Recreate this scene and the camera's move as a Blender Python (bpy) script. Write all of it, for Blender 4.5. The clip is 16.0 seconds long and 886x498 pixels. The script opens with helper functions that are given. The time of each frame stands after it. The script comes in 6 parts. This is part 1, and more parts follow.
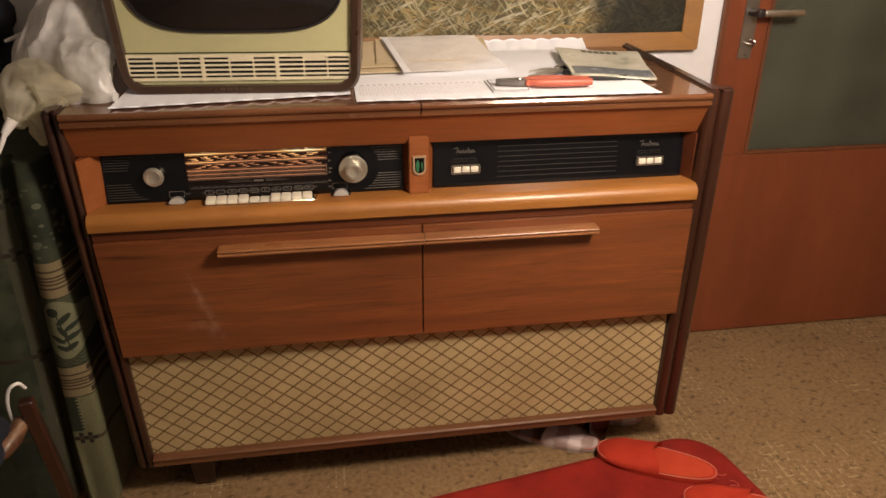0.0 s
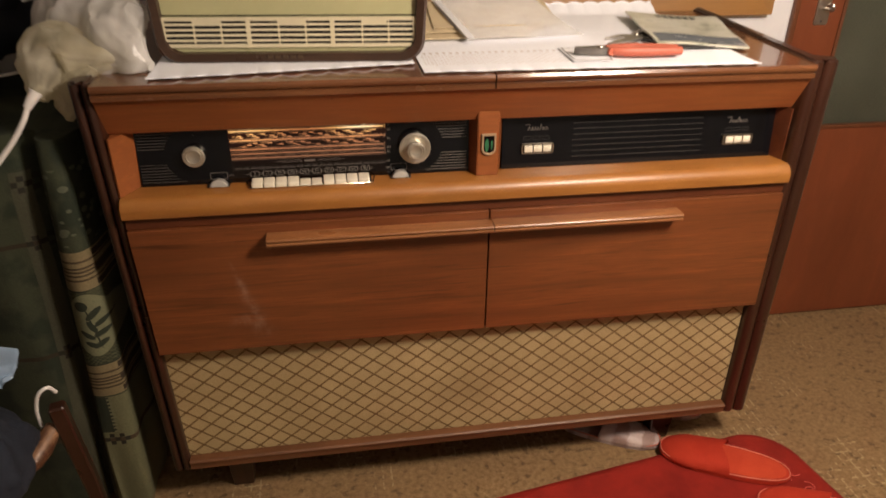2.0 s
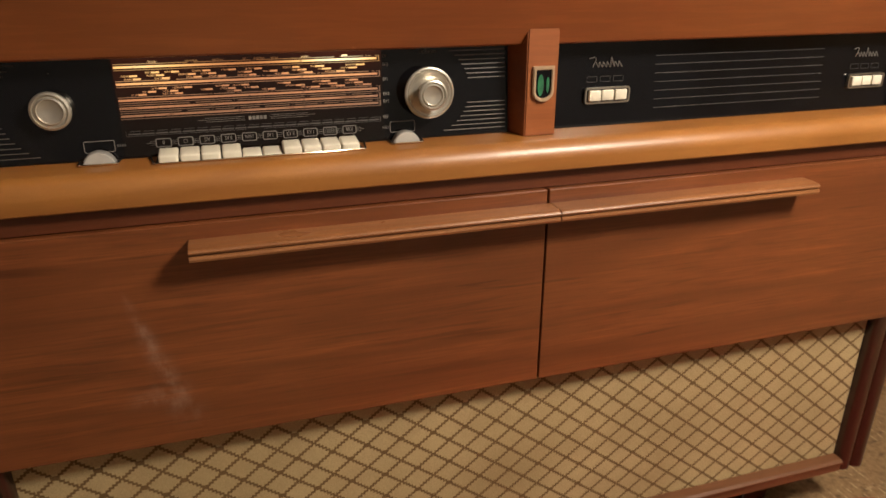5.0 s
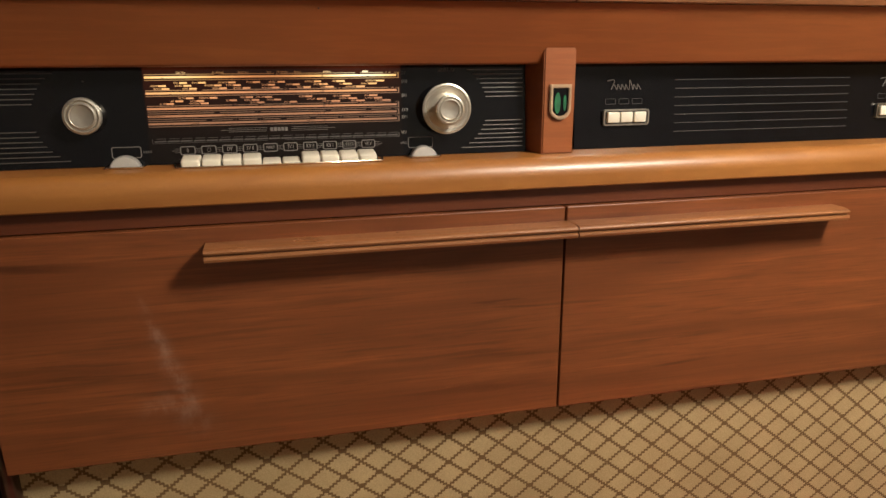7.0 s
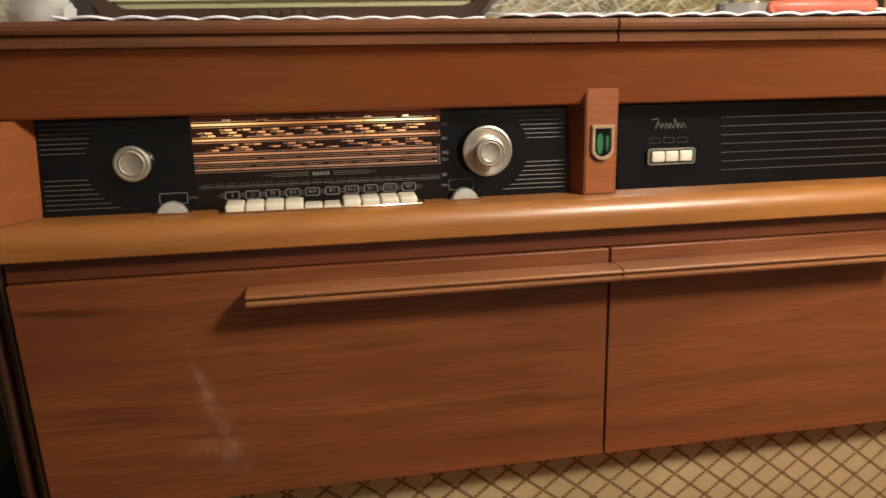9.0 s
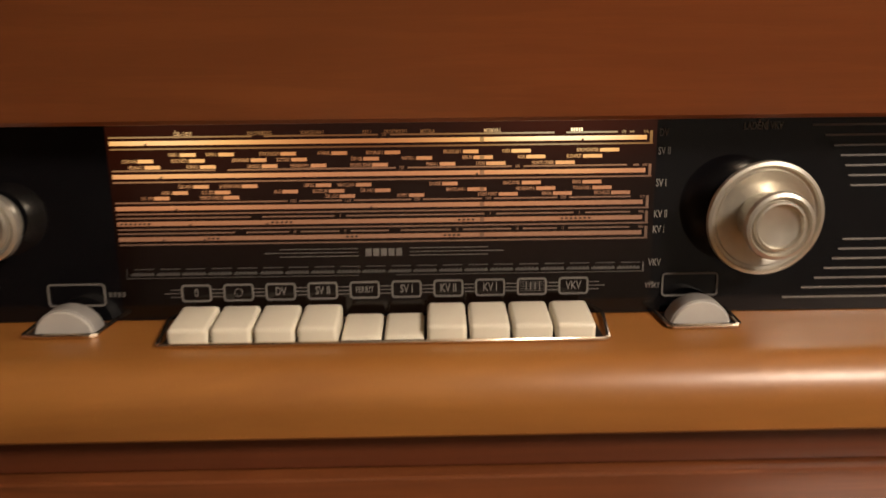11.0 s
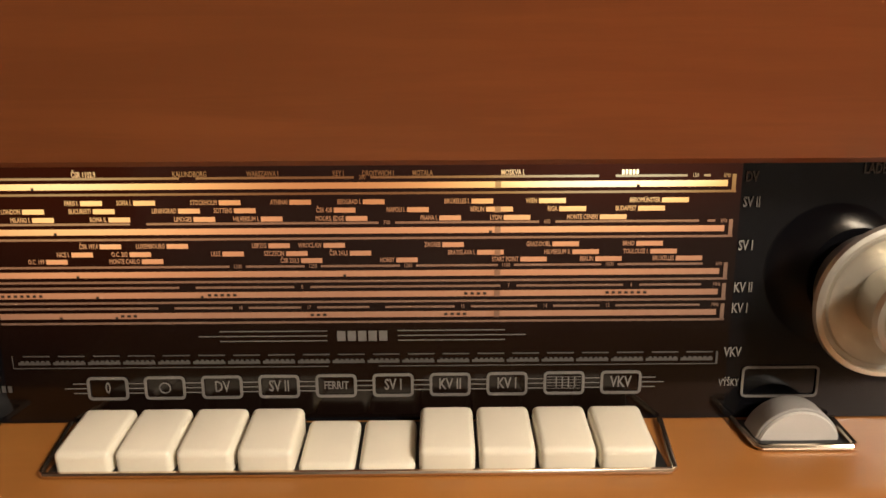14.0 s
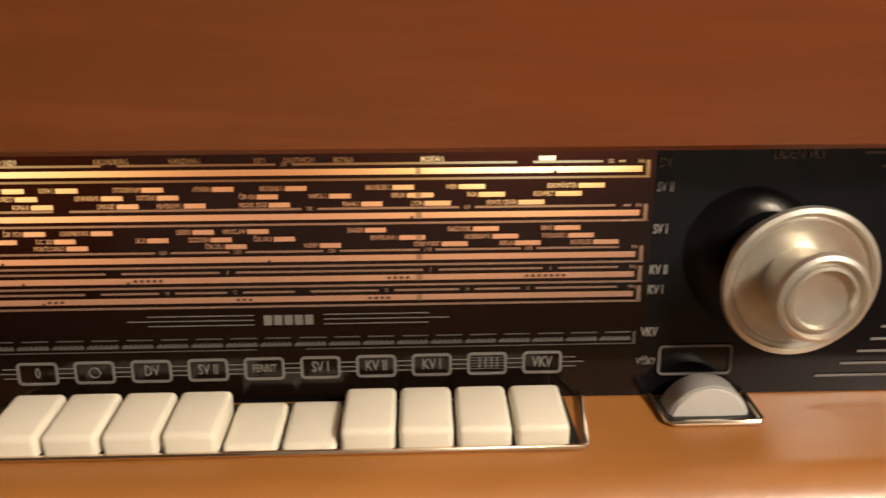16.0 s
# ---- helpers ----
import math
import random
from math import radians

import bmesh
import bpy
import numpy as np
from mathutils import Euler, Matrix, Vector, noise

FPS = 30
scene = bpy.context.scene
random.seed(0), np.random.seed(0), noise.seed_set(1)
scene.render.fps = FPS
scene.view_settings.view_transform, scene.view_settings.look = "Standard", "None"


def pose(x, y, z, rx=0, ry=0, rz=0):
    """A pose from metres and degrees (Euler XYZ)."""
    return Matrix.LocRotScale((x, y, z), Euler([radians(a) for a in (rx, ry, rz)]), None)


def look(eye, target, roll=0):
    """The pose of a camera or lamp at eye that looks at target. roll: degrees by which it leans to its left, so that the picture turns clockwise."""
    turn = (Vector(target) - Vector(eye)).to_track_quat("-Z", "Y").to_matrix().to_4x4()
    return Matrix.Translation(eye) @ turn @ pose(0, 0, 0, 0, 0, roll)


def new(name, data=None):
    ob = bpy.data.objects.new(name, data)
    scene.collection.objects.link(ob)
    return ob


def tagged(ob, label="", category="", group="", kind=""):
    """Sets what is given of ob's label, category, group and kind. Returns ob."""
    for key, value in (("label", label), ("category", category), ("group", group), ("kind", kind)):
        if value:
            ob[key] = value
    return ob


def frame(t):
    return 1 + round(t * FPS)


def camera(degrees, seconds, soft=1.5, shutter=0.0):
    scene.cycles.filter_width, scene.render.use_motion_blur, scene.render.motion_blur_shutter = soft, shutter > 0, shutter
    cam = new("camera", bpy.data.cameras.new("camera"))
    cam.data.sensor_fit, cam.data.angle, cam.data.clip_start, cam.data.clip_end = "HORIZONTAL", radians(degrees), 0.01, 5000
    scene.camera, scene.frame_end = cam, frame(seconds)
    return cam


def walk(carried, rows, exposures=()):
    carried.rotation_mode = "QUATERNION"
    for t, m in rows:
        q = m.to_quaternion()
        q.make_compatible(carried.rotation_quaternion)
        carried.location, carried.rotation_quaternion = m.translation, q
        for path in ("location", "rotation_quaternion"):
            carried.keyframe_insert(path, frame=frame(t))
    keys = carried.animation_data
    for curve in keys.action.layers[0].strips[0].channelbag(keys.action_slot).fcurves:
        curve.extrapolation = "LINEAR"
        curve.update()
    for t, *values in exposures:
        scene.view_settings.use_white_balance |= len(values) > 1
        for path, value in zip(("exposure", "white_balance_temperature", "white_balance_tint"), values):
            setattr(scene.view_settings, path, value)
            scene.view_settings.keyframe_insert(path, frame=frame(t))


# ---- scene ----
cam = camera(64.8, 16.0, 1.5, 0.5)
PATH = [
    (0, (-0.156, -1.227, 1.158), (0.131, 0.564, 0.315), 0.2),
    (0.5, (-0.194, -1.217, 1.151), (0.086, 0.575, 0.307), 0.2),
    (1, (-0.238, -1.206, 1.158), (0.048, 0.598, 0.344), -0.3),
    (1.5, (-0.275, -1.174, 1.15), (0.044, 0.625, 0.336), 1.4),
    (2, (-0.263, -1.075, 1.136), (0.031, 0.672, 0.208), 0.6),
    (2.5, (-0.255, -0.945, 1.113), (0.067, 0.748, 0.099), 0.3),
    (3, (-0.295, -0.843, 1.086), (0.098, 0.831, 0.064), -0.7),
    (3.5, (-0.339, -0.776, 1.1), (0.156, 0.839, 0.029), -1.5),
    (4, (-0.363, -0.737, 1.079), (0.211, 0.827, -0.028), -0.5),
    (4.5, (-0.354, -0.692, 0.965), (0.183, 0.964, -0.02), -0.0),
    (4.7, (-0.343, -0.671, 0.902), (0.212, 1.042, 0.032), 0.3),
    (6.8, (-0.31, -0.698, 0.797), (0.136, 1.173, 0.255), -0.2),
    (7, (-0.31, -0.698, 0.796), (0.146, 1.173, 0.257), -0.2),
    (7.5, (-0.305, -0.702, 0.791), (0.147, 1.171, 0.254), -0.5),
    (8, (-0.302, -0.712, 0.8), (0.121, 1.186, 0.334), -1.4),
    (8.2, (-0.303, -0.715, 0.806), (0.125, 1.183, 0.347), -1.2),
    (10.3, (-0.292, -0.438, 0.807), (-0.17, 1.509, 0.367), -1.3),
    (10.5, (-0.289, -0.369, 0.817), (-0.154, 1.553, 0.281), -0.3),
    (11, (-0.278, -0.268, 0.818), (-0.248, 1.65, 0.251), -0.6),
    (11.5, (-0.269, -0.229, 0.819), (-0.23, 1.695, 0.277), -0.2),
    (12, (-0.272, -0.205, 0.824), (-0.276, 1.72, 0.282), -0.3),
    (12.5, (-0.275, -0.191, 0.828), (-0.275, 1.736, 0.29), -0.1),
    (13, (-0.278, -0.181, 0.828), (-0.271, 1.738, 0.264), -0.1),
    (13.5, (-0.276, -0.176, 0.827), (-0.274, 1.74, 0.257), -0.1),
    (14, (-0.274, -0.171, 0.823), (-0.264, 1.74, 0.235), -0.3),
    (14.5, (-0.271, -0.169, 0.822), (-0.274, 1.735, 0.21), -0.6),
    (15, (-0.27, -0.17, 0.821), (-0.271, 1.736, 0.214), -0.7),
    (15.5, (-0.269, -0.172, 0.821), (-0.257, 1.731, 0.206), -0.6),
    (16, (-0.253, -0.175, 0.828), (-0.193, 1.713, 0.17), -0.2),
]
walk(cam, [(t, look(eye, target, roll)) for t, eye, target, roll in PATH],
     [(0, 0.10, 6750, 14), (2.0, 0.1, 6700, 13), (2.5, 0.28, 6750, 12), (3.5, 0.27, 6750, 10), (4.0, 0.27, 6750, 10), (4.7, 0.28, 6500, 8), (7.0, 0.36, 6150, 6), (8.2, 0.36, 6150, 6), (10.3, 0.42, 6400, 9),
      (10.5, 0.36, 6500, 10), (11.0, -0.02, 6650, 12), (11.5, -0.12, 6650, 12), (12.0, 0.26, 6550, 11), (12.5, 0.40, 6450, 9), (14.5, 0.42, 6450, 9), (16.0, 0.46, 6450, 9)])

# ---- world and light ----
world = bpy.data.worlds.new("world")
scene.world = world
world.use_nodes = True
world.node_tree.nodes["Background"].inputs[0].default_value = (0.05, 0.04, 0.035, 1)
world.node_tree.nodes["Background"].inputs[1].default_value = 0.3


def lamp(name, kind, m, power, colour, size):
    data = bpy.data.lights.new(name, kind)
    data.energy, data.color = power, colour
    if kind == "AREA":
        data.shape, data.size = "DISK", size
    else:
        data.shadow_soft_size = size
    ob = new(name, data)
    ob.matrix_world = m
    return ob


LAMP = (0.52, -0.74, 1.44)
lamp("ceiling_lamp_light", "POINT", pose(*LAMP), 56, (1.0, 0.86, 0.73), 0.12)


# ---- materials ----
def nodes_of(name):
    m = bpy.data.materials.new(name)
    m.use_nodes = True
    t = m.node_tree
    return m, t, t.nodes["Principled BSDF"]


def link(t, a, b):
    t.links.new(a, b)


def node(t, kind, **sets):
    n = t.nodes.new(kind)
    for k, v in sets.items():
        n.inputs[k].default_value = v
    return n


def maths(t, op, a, b=None, c=None):
    n = t.nodes.new("ShaderNodeMath")
    n.operation = op
    for i, v in enumerate((a, b, c)):
        if v is None:
            continue
        if isinstance(v, (int, float)):
            n.inputs[i].default_value = v
        else:
            t.links.new(v, n.inputs[i])
    return n.outputs[0]


def ramp(t, fac, stops):
    n = t.nodes.new("ShaderNodeValToRGB")
    e = n.color_ramp.elements
    while len(e) < len(stops):
        e.new(0.5)
    for el, (p, c) in zip(e, stops):
        el.position, el.color = p, (*c, 1)
    t.links.new(fac, n.inputs[0])
    return n.outputs[0]


def mix(t, fac, a, b, mode="MIX"):
    n = t.nodes.new("ShaderNodeMix")
    n.data_type, n.blend_type = "RGBA", mode
    for i, v in ((0, fac), (6, a), (7, b)):
        if isinstance(v, (int, float)):
            n.inputs[i].default_value = v
        elif isinstance(v, tuple):
            n.inputs[i].default_value = (*v, 1)
        else:
            t.links.new(v, n.inputs[i])
    return n.outputs[2]


def position(t, scale=(1, 1, 1)):
    g = t.nodes.new("ShaderNodeNewGeometry")
    m = t.nodes.new("ShaderNodeMapping")
    m.inputs["Scale"].default_value = scale
    t.links.new(g.outputs["Position"], m.inputs["Vector"])
    return m.outputs[0]


def noise_tex(t, vec, scale, detail=4, rough=0.55, warp=0.0):
    n = node(t, "ShaderNodeTexNoise", Scale=scale, Detail=detail, Roughness=rough, Distortion=warp)
    t.links.new(vec, n.inputs["Vector"])
    return n.outputs["Fac"]


def bump(t, bsdf, height, strength=0.2, distance=0.001):
    n = node(t, "ShaderNodeBump", Strength=strength, Distance=distance)
    t.links.new(height, n.inputs["Height"])
    t.links.new(n.outputs[0], bsdf.inputs["Normal"])


def pale_mark_mask(t):
    """A slanting pale mark on the veneer, broken up by fine noise."""
    g = t.nodes.new("ShaderNodeNewGeometry")
    s = t.nodes.new("ShaderNodeSeparateXYZ")
    link(t, g.outputs["Position"], s.inputs[0])
    u = maths(t, "DIVIDE", maths(t, "SUBTRACT", s.outputs[2], 0.488), 0.070)
    line = maths(t, "MULTIPLY_ADD", u, -0.020, -0.424)
    width = maths(t, "MULTIPLY_ADD", u, -0.006, 0.0095)
    d = maths(t, "DIVIDE", maths(t, "SUBTRACT", s.outputs[0], line), width)
    f = maths(t, "EXPONENT", maths(t, "MULTIPLY", maths(t, "MULTIPLY_ADD", d, d, maths(t, "POWER", maths(t, "ABSOLUTE", u), 6.0)), -1.0))
    n = ramp(t, noise_tex(t, position(t, (60, 1, 45)), 1.0, 4, 0.65), [(0.4, (0.05, 0.05, 0.05)), (0.66, (1, 1, 1))])
    dx = maths(t, "DIVIDE", maths(t, "SUBTRACT", s.outputs[0], -0.440), 0.016)
    dz = maths(t, "DIVIDE", maths(t, "SUBTRACT", s.outputs[2], 0.447), 0.010)
    pale_blob = maths(t, "EXPONENT", maths(t, "MULTIPLY", maths(t, "MULTIPLY_ADD", dx, dx, maths(t, "MULTIPLY", dz, dz)), -1.0))
    f = maths(t, "MULTIPLY_ADD", pale_blob, 0.7, f)
    return maths(t, "MULTIPLY", maths(t, "MULTIPLY", f, n), 0.26)


def wood(name, dark, light, rough=0.35, grain=1.0, stretch=(2.2, 30, 45), coat=0.25, contrast=(0.3, 0.72), pores=0.5, pale_mark=False, warp=1.2, rings=0.0):
    """Veneer with long fibres along x, fine pores, and broad tone drift."""
    dark, light = (dark[0], dark[1] * 0.93, dark[2] * 0.83), (light[0], light[1] * 0.93, light[2] * 0.83)
    m, t, b = nodes_of(name)
    p = position(t, stretch)
    broad = noise_tex(t, p, 1.1 * grain, 4, 0.55, warp)
    fine = noise_tex(t, position(t, (stretch[0] * 3, stretch[1] * 7, stretch[2] * 7)), grain, 5, 0.65, 0.3)
    drift = noise_tex(t, position(t, (2.5, 2.5, 2.5)), 1.0, 2)
    c = ramp(t, broad, [(contrast[0], dark), (contrast[1], light)])
    mid = tuple((a + d) / 2 * 0.8 for a, d in zip(dark, light))
    c = mix(t, maths(t, "MULTIPLY", ramp(t, fine, [(0.42, (1, 1, 1)), (0.6, (0, 0, 0))]), pores), c, mid)
    c = mix(t, 0.35, c, ramp(t, drift, [(0.3, (0.55, 0.55, 0.55)), (0.7, (1, 1, 1))]), "MULTIPLY")
    if rings:
        # growth rings cut lengthwise: soft arches, short dark flecks and fine threads along the grain
        g = t.nodes.new("ShaderNodeNewGeometry")
        xyz = t.nodes.new("ShaderNodeSeparateXYZ")
        link(t, g.outputs["Position"], xyz.inputs[0])
        year = maths(t, "MULTIPLY_ADD", noise_tex(t, position(t, (0.7, 1.0, 7.0)), 1.0, 2, 0.5, 0.3), 12.0, maths(t, "MULTIPLY", xyz.outputs[2], 22.0))
        arcs = ramp(t, maths(t, "PINGPONG", year, 1.0), [(0.45, (0, 0, 0)), (1.0, (0.42, 0.42, 0.42))])
        flecks = ramp(t, noise_tex(t, position(t, (4.5, 20, 85)), 1.0, 3, 0.6, 0.6), [(0.50, (0, 0, 0)), (0.68, (0.9, 0.9, 0.9))])
        threads = ramp(t, noise_tex(t, position(t, (14, 60, 420)), 1.0, 3, 0.6), [(0.46, (0, 0, 0)), (0.70, (0.5, 0.5, 0.5))])
        fade = ramp(t, noise_tex(t, position(t, (2.2, 1, 7)), 1.0, 2), [(0.35, (0.35, 0.35, 0.35)), (0.65, (1, 1, 1))])
        lines = maths(t, "MAXIMUM", maths(t, "MAXIMUM", arcs, threads), maths(t, "MULTIPLY", flecks, fade))
        c = mix(t, maths(t, "MULTIPLY", lines, rings), c, tuple(q * 0.48 for q in dark))
    if pale_mark:
        c = mix(t, pale_mark_mask(t), c, (0.52, 0.40, 0.32))
    link(t, c, b.inputs["Base Color"])
    r = maths(t, "MULTIPLY_ADD", noise_tex(t, position(t, (9, 9, 9)), 1.0, 5), 0.25, rough - 0.12)
    link(t, r, b.inputs["Roughness"])
    b.inputs["Coat Weight"].default_value = coat
    b.inputs["Coat Roughness"].default_value = 0.22
    bump(t, b, fine, 0.12, 0.0006)
    return m


def plain(name, colour, rough=0.5, metal=0.0, vary=0.12, scale=40, relief=0.1, coat=0.0, distance=0.0006, gloss=0.5):
    m, t, b = nodes_of(name)
    b.inputs["Specular IOR Level"].default_value = gloss
    n = noise_tex(t, position(t), scale, 5, 0.6)
    n2 = noise_tex(t, position(t), scale * 0.13, 2, 0.5)
    lo = tuple(max(0, c * (1 - vary)) for c in colour)
    hi = tuple(min(1, c * (1 + vary)) for c in colour)
    f = maths(t, "MULTIPLY_ADD", n2, 0.6, maths(t, "MULTIPLY", n, 0.4))
    link(t, ramp(t, f, [(0.35, lo), (0.65, hi)]), b.inputs["Base Color"])
    link(t, maths(t, "MULTIPLY_ADD", n, 0.2, max(0.02, rough - 0.1)), b.inputs["Roughness"])
    b.inputs["Metallic"].default_value = metal
    b.inputs["Coat Weight"].default_value = coat
    if relief:
        bump(t, b, n, relief, distance)
    return m


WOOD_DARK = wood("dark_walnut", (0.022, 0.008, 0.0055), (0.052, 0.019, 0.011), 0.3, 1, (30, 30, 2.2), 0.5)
WOOD_DARK_X = wood("dark_walnut_lengthwise", (0.105, 0.041, 0.018), (0.22, 0.092, 0.040), 0.24, 1, coat=0.8)
WOOD_DARK_X.node_tree.nodes["Principled BSDF"].inputs["Coat Roughness"].default_value = 0.07
WOOD_FLAP = wood("flap_veneer", (0.135, 0.041, 0.015), (0.315, 0.107, 0.036), 0.36, 1, (2.2, 14, 42), 0.35, (0.2, 0.8), 0.75, pale_mark=True, warp=0.9, rings=1.0)
WOOD_FASCIA = wood("fascia_veneer", (0.245, 0.078, 0.026), (0.365, 0.124, 0.039), 0.40, 1, (3.2, 9, 22), 0.3, (0.24, 0.78), 0.7, warp=0.7)
WOOD_SILL = wood("sill_veneer", (0.29, 0.119, 0.028), (0.41, 0.187, 0.045), 0.42, 1, (3.0, 12, 14), 0.36, (0.28, 0.7), 0.3)
WOOD_SILL.node_tree.nodes["Principled BSDF"].inputs["Coat Roughness"].default_value = 0.30
WOOD_HANDLE = wood("handle_wood", (0.19, 0.076, 0.029), (0.39, 0.180, 0.075), 0.30, 1, (3.0, 30, 60), 0.5, (0.3, 0.7), 0.6)
WOOD_LIP = wood("bottom_rail_wood", (0.11, 0.046, 0.020), (0.21, 0.094, 0.043), 0.5, 1, (1.6, 20, 40), 0.1, (0.3, 0.7), 0.5)
# rail and right cheek: the recess's shade is mixed into this red-brown
WOOD_SHADED = wood("shaded_rail_veneer", (0.095, 0.026, 0.010), (0.15, 0.043, 0.016), 0.42)
WOOD_FRAME = wood("picture_frame_wood", (0.27, 0.135, 0.036), (0.39, 0.205, 0.060), 0.45, 1, (2, 12, 12), 0.25, (0.2, 0.8), 0.3)
WOOD_DOOR = wood("door_veneer", (0.18, 0.049, 0.021), (0.26, 0.076, 0.033), 0.4, 1, (10, 10, 1.2), 0.2, (0.2, 0.8), 0.3)
WOOD_CASE = wood("door_case_wood", (0.13, 0.046, 0.021), (0.20, 0.074, 0.034), 0.4, 1, (10, 10, 1.2))
BLACK_GLASS = plain("black_dial_glass", (0.004, 0.004, 0.005), 0.08, 0, 0.2, 30, 0, 0.0, gloss=0.42)
BLACK_MATT = plain("black_paint", (0.008, 0.008, 0.008), 0.5)
IVORY = plain("ivory_plastic", (0.74, 0.70, 0.57), 0.35, 0, 0.05, 60, 0.05, 0.2)
CHROME = plain("brass_tinted_chrome", (0.78, 0.66, 0.52), 0.22, 1, 0.06, 80, 0.05)
SILVER = plain("brushed_aluminium", (0.62, 0.58, 0.50), 0.36, 1, 0.08, 120, 0.1)
SILVER_MATT = plain("satin_aluminium", (0.63, 0.60, 0.52), 0.36, 0.8, 0.08, 120, 0.1)
GREY_WHEEL = plain("grey_plastic", (0.30, 0.29, 0.27), 0.5, 0, 0.1, 90)
PALE_WHEEL = plain("pale_grey_plastic", (0.48, 0.46, 0.42), 0.45, 0, 0.06, 90)
PRINT_GREY = plain("grey_print", (0.15, 0.138, 0.125), 0.5, 0, 0.1, 60, 0)
PRINT_PALE = plain("pale_print", (0.18, 0.168, 0.15), 0.5, 0, 0.1, 60, 0)
PRINT_DIM = plain("dim_print", (0.072, 0.067, 0.062), 0.5, 0, 0.1, 60, 0)
PRINT_FAINT = plain("faint_print", (0.045, 0.042, 0.040), 0.5, 0, 0.1, 60, 0)
EYE_BRASS = plain("pale_brass_lacquer", (0.50, 0.36, 0.23), 0.35, 0.35, 0.1, 60, 0.05, 0.3)
PRINT_DARK = plain("dark_print", (0.02, 0.012, 0.008), 0.5, 0, 0.1, 60, 0)
WHITE_WALL = plain("white_wall_paint", (0.78, 0.79, 0.82), 0.75, 0, 0.05, 18, 0.25, 0, 0.002)
# unseen side wall, kept dark so little light bounces onto the left
LOW_BOUNCE_WALL = plain("low_bounce_dark_brown", (0.07, 0.045, 0.03), 0.6, 0, 0.1, 12, 0.1)
ROOM_WALL = plain("beige_wall_paint", (0.44, 0.33, 0.22), 0.8, 0, 0.06, 12, 0.1)
# unseen rear wall, pale to throw fill light onto the console
REAR_WALL = plain("fill_bounce_rear_paint", (0.52, 0.53, 0.53), 0.8, 0, 0.06, 12, 0.1)
CEILING_WHITE = plain("ceiling_paint", (0.78, 0.76, 0.72), 0.8, 0, 0.03, 12, 0.1)
TV_CREAM = plain("cream_enamel", (0.46, 0.45, 0.25), 0.38, 0, 0.06, 20, 0.03, 0.2)
GRILLE_CREAM = plain("cream_plastic_grille", (0.66, 0.60, 0.42), 0.42, 0, 0.05, 50, 0.04)
TV_WOOD = wood("television_case", (0.034, 0.019, 0.013), (0.068, 0.037, 0.025), 0.3, 1, (3, 20, 20), 0.5)
SCREEN = plain("television_tube", (0.012, 0.010, 0.010), 0.07, 0, 0.2, 8, 0, 0.6)
BRASS_METAL = plain("worn_steel", (0.45, 0.42, 0.38), 0.38, 1, 0.12, 60)
DARK_STEEL = plain("dark_steel", (0.22, 0.205, 0.19), 0.42, 0.85, 0.25, 60)
BARE_STEEL = plain("bare_steel", (0.50, 0.48, 0.45), 0.36, 0.9, 0.2, 60)
BLACK_PLASTIC = plain("black_plastic", (0.02, 0.018, 0.017), 0.4)
RED_PLASTIC = plain("red_plastic_grip", (0.43, 0.105, 0.062), 0.45, 0, 0.12, 60, 0.12)
PAPER_CREAM = plain("cream_envelope_paper", (0.62, 0.51, 0.33), 0.7, 0, 0.06, 25)
PAPER_WHITE = plain("white_paper", (0.80, 0.82, 0.86), 0.7, 0, 0.04, 25)
DARK_BLUE_CLOTH = plain("navy_cloth", (0.007, 0.011, 0.021), 0.9, 0, 0.3, 25, 0.5, 0, 0.004)
PALE_BLUE_CLOTH = plain("pale_blue_cloth", (0.27, 0.39, 0.54), 0.85, 0, 0.1, 25, 0.4, 0, 0.004)
WHITE_CORD = plain("white_cord", (0.86, 0.85, 0.82), 0.4, 0, 0.04, 40)
SHADE_GLASS = plain("opal_glass", (0.8, 0.76, 0.68), 0.4, 0, 0.03, 20)
SHADE_GLASS.node_tree.nodes["Principled BSDF"].inputs["Emission Color"].default_value = (1, 0.74, 0.48, 1)
SHADE_GLASS.node_tree.nodes["Principled BSDF"].inputs["Emission Strength"].default_value = 14.0


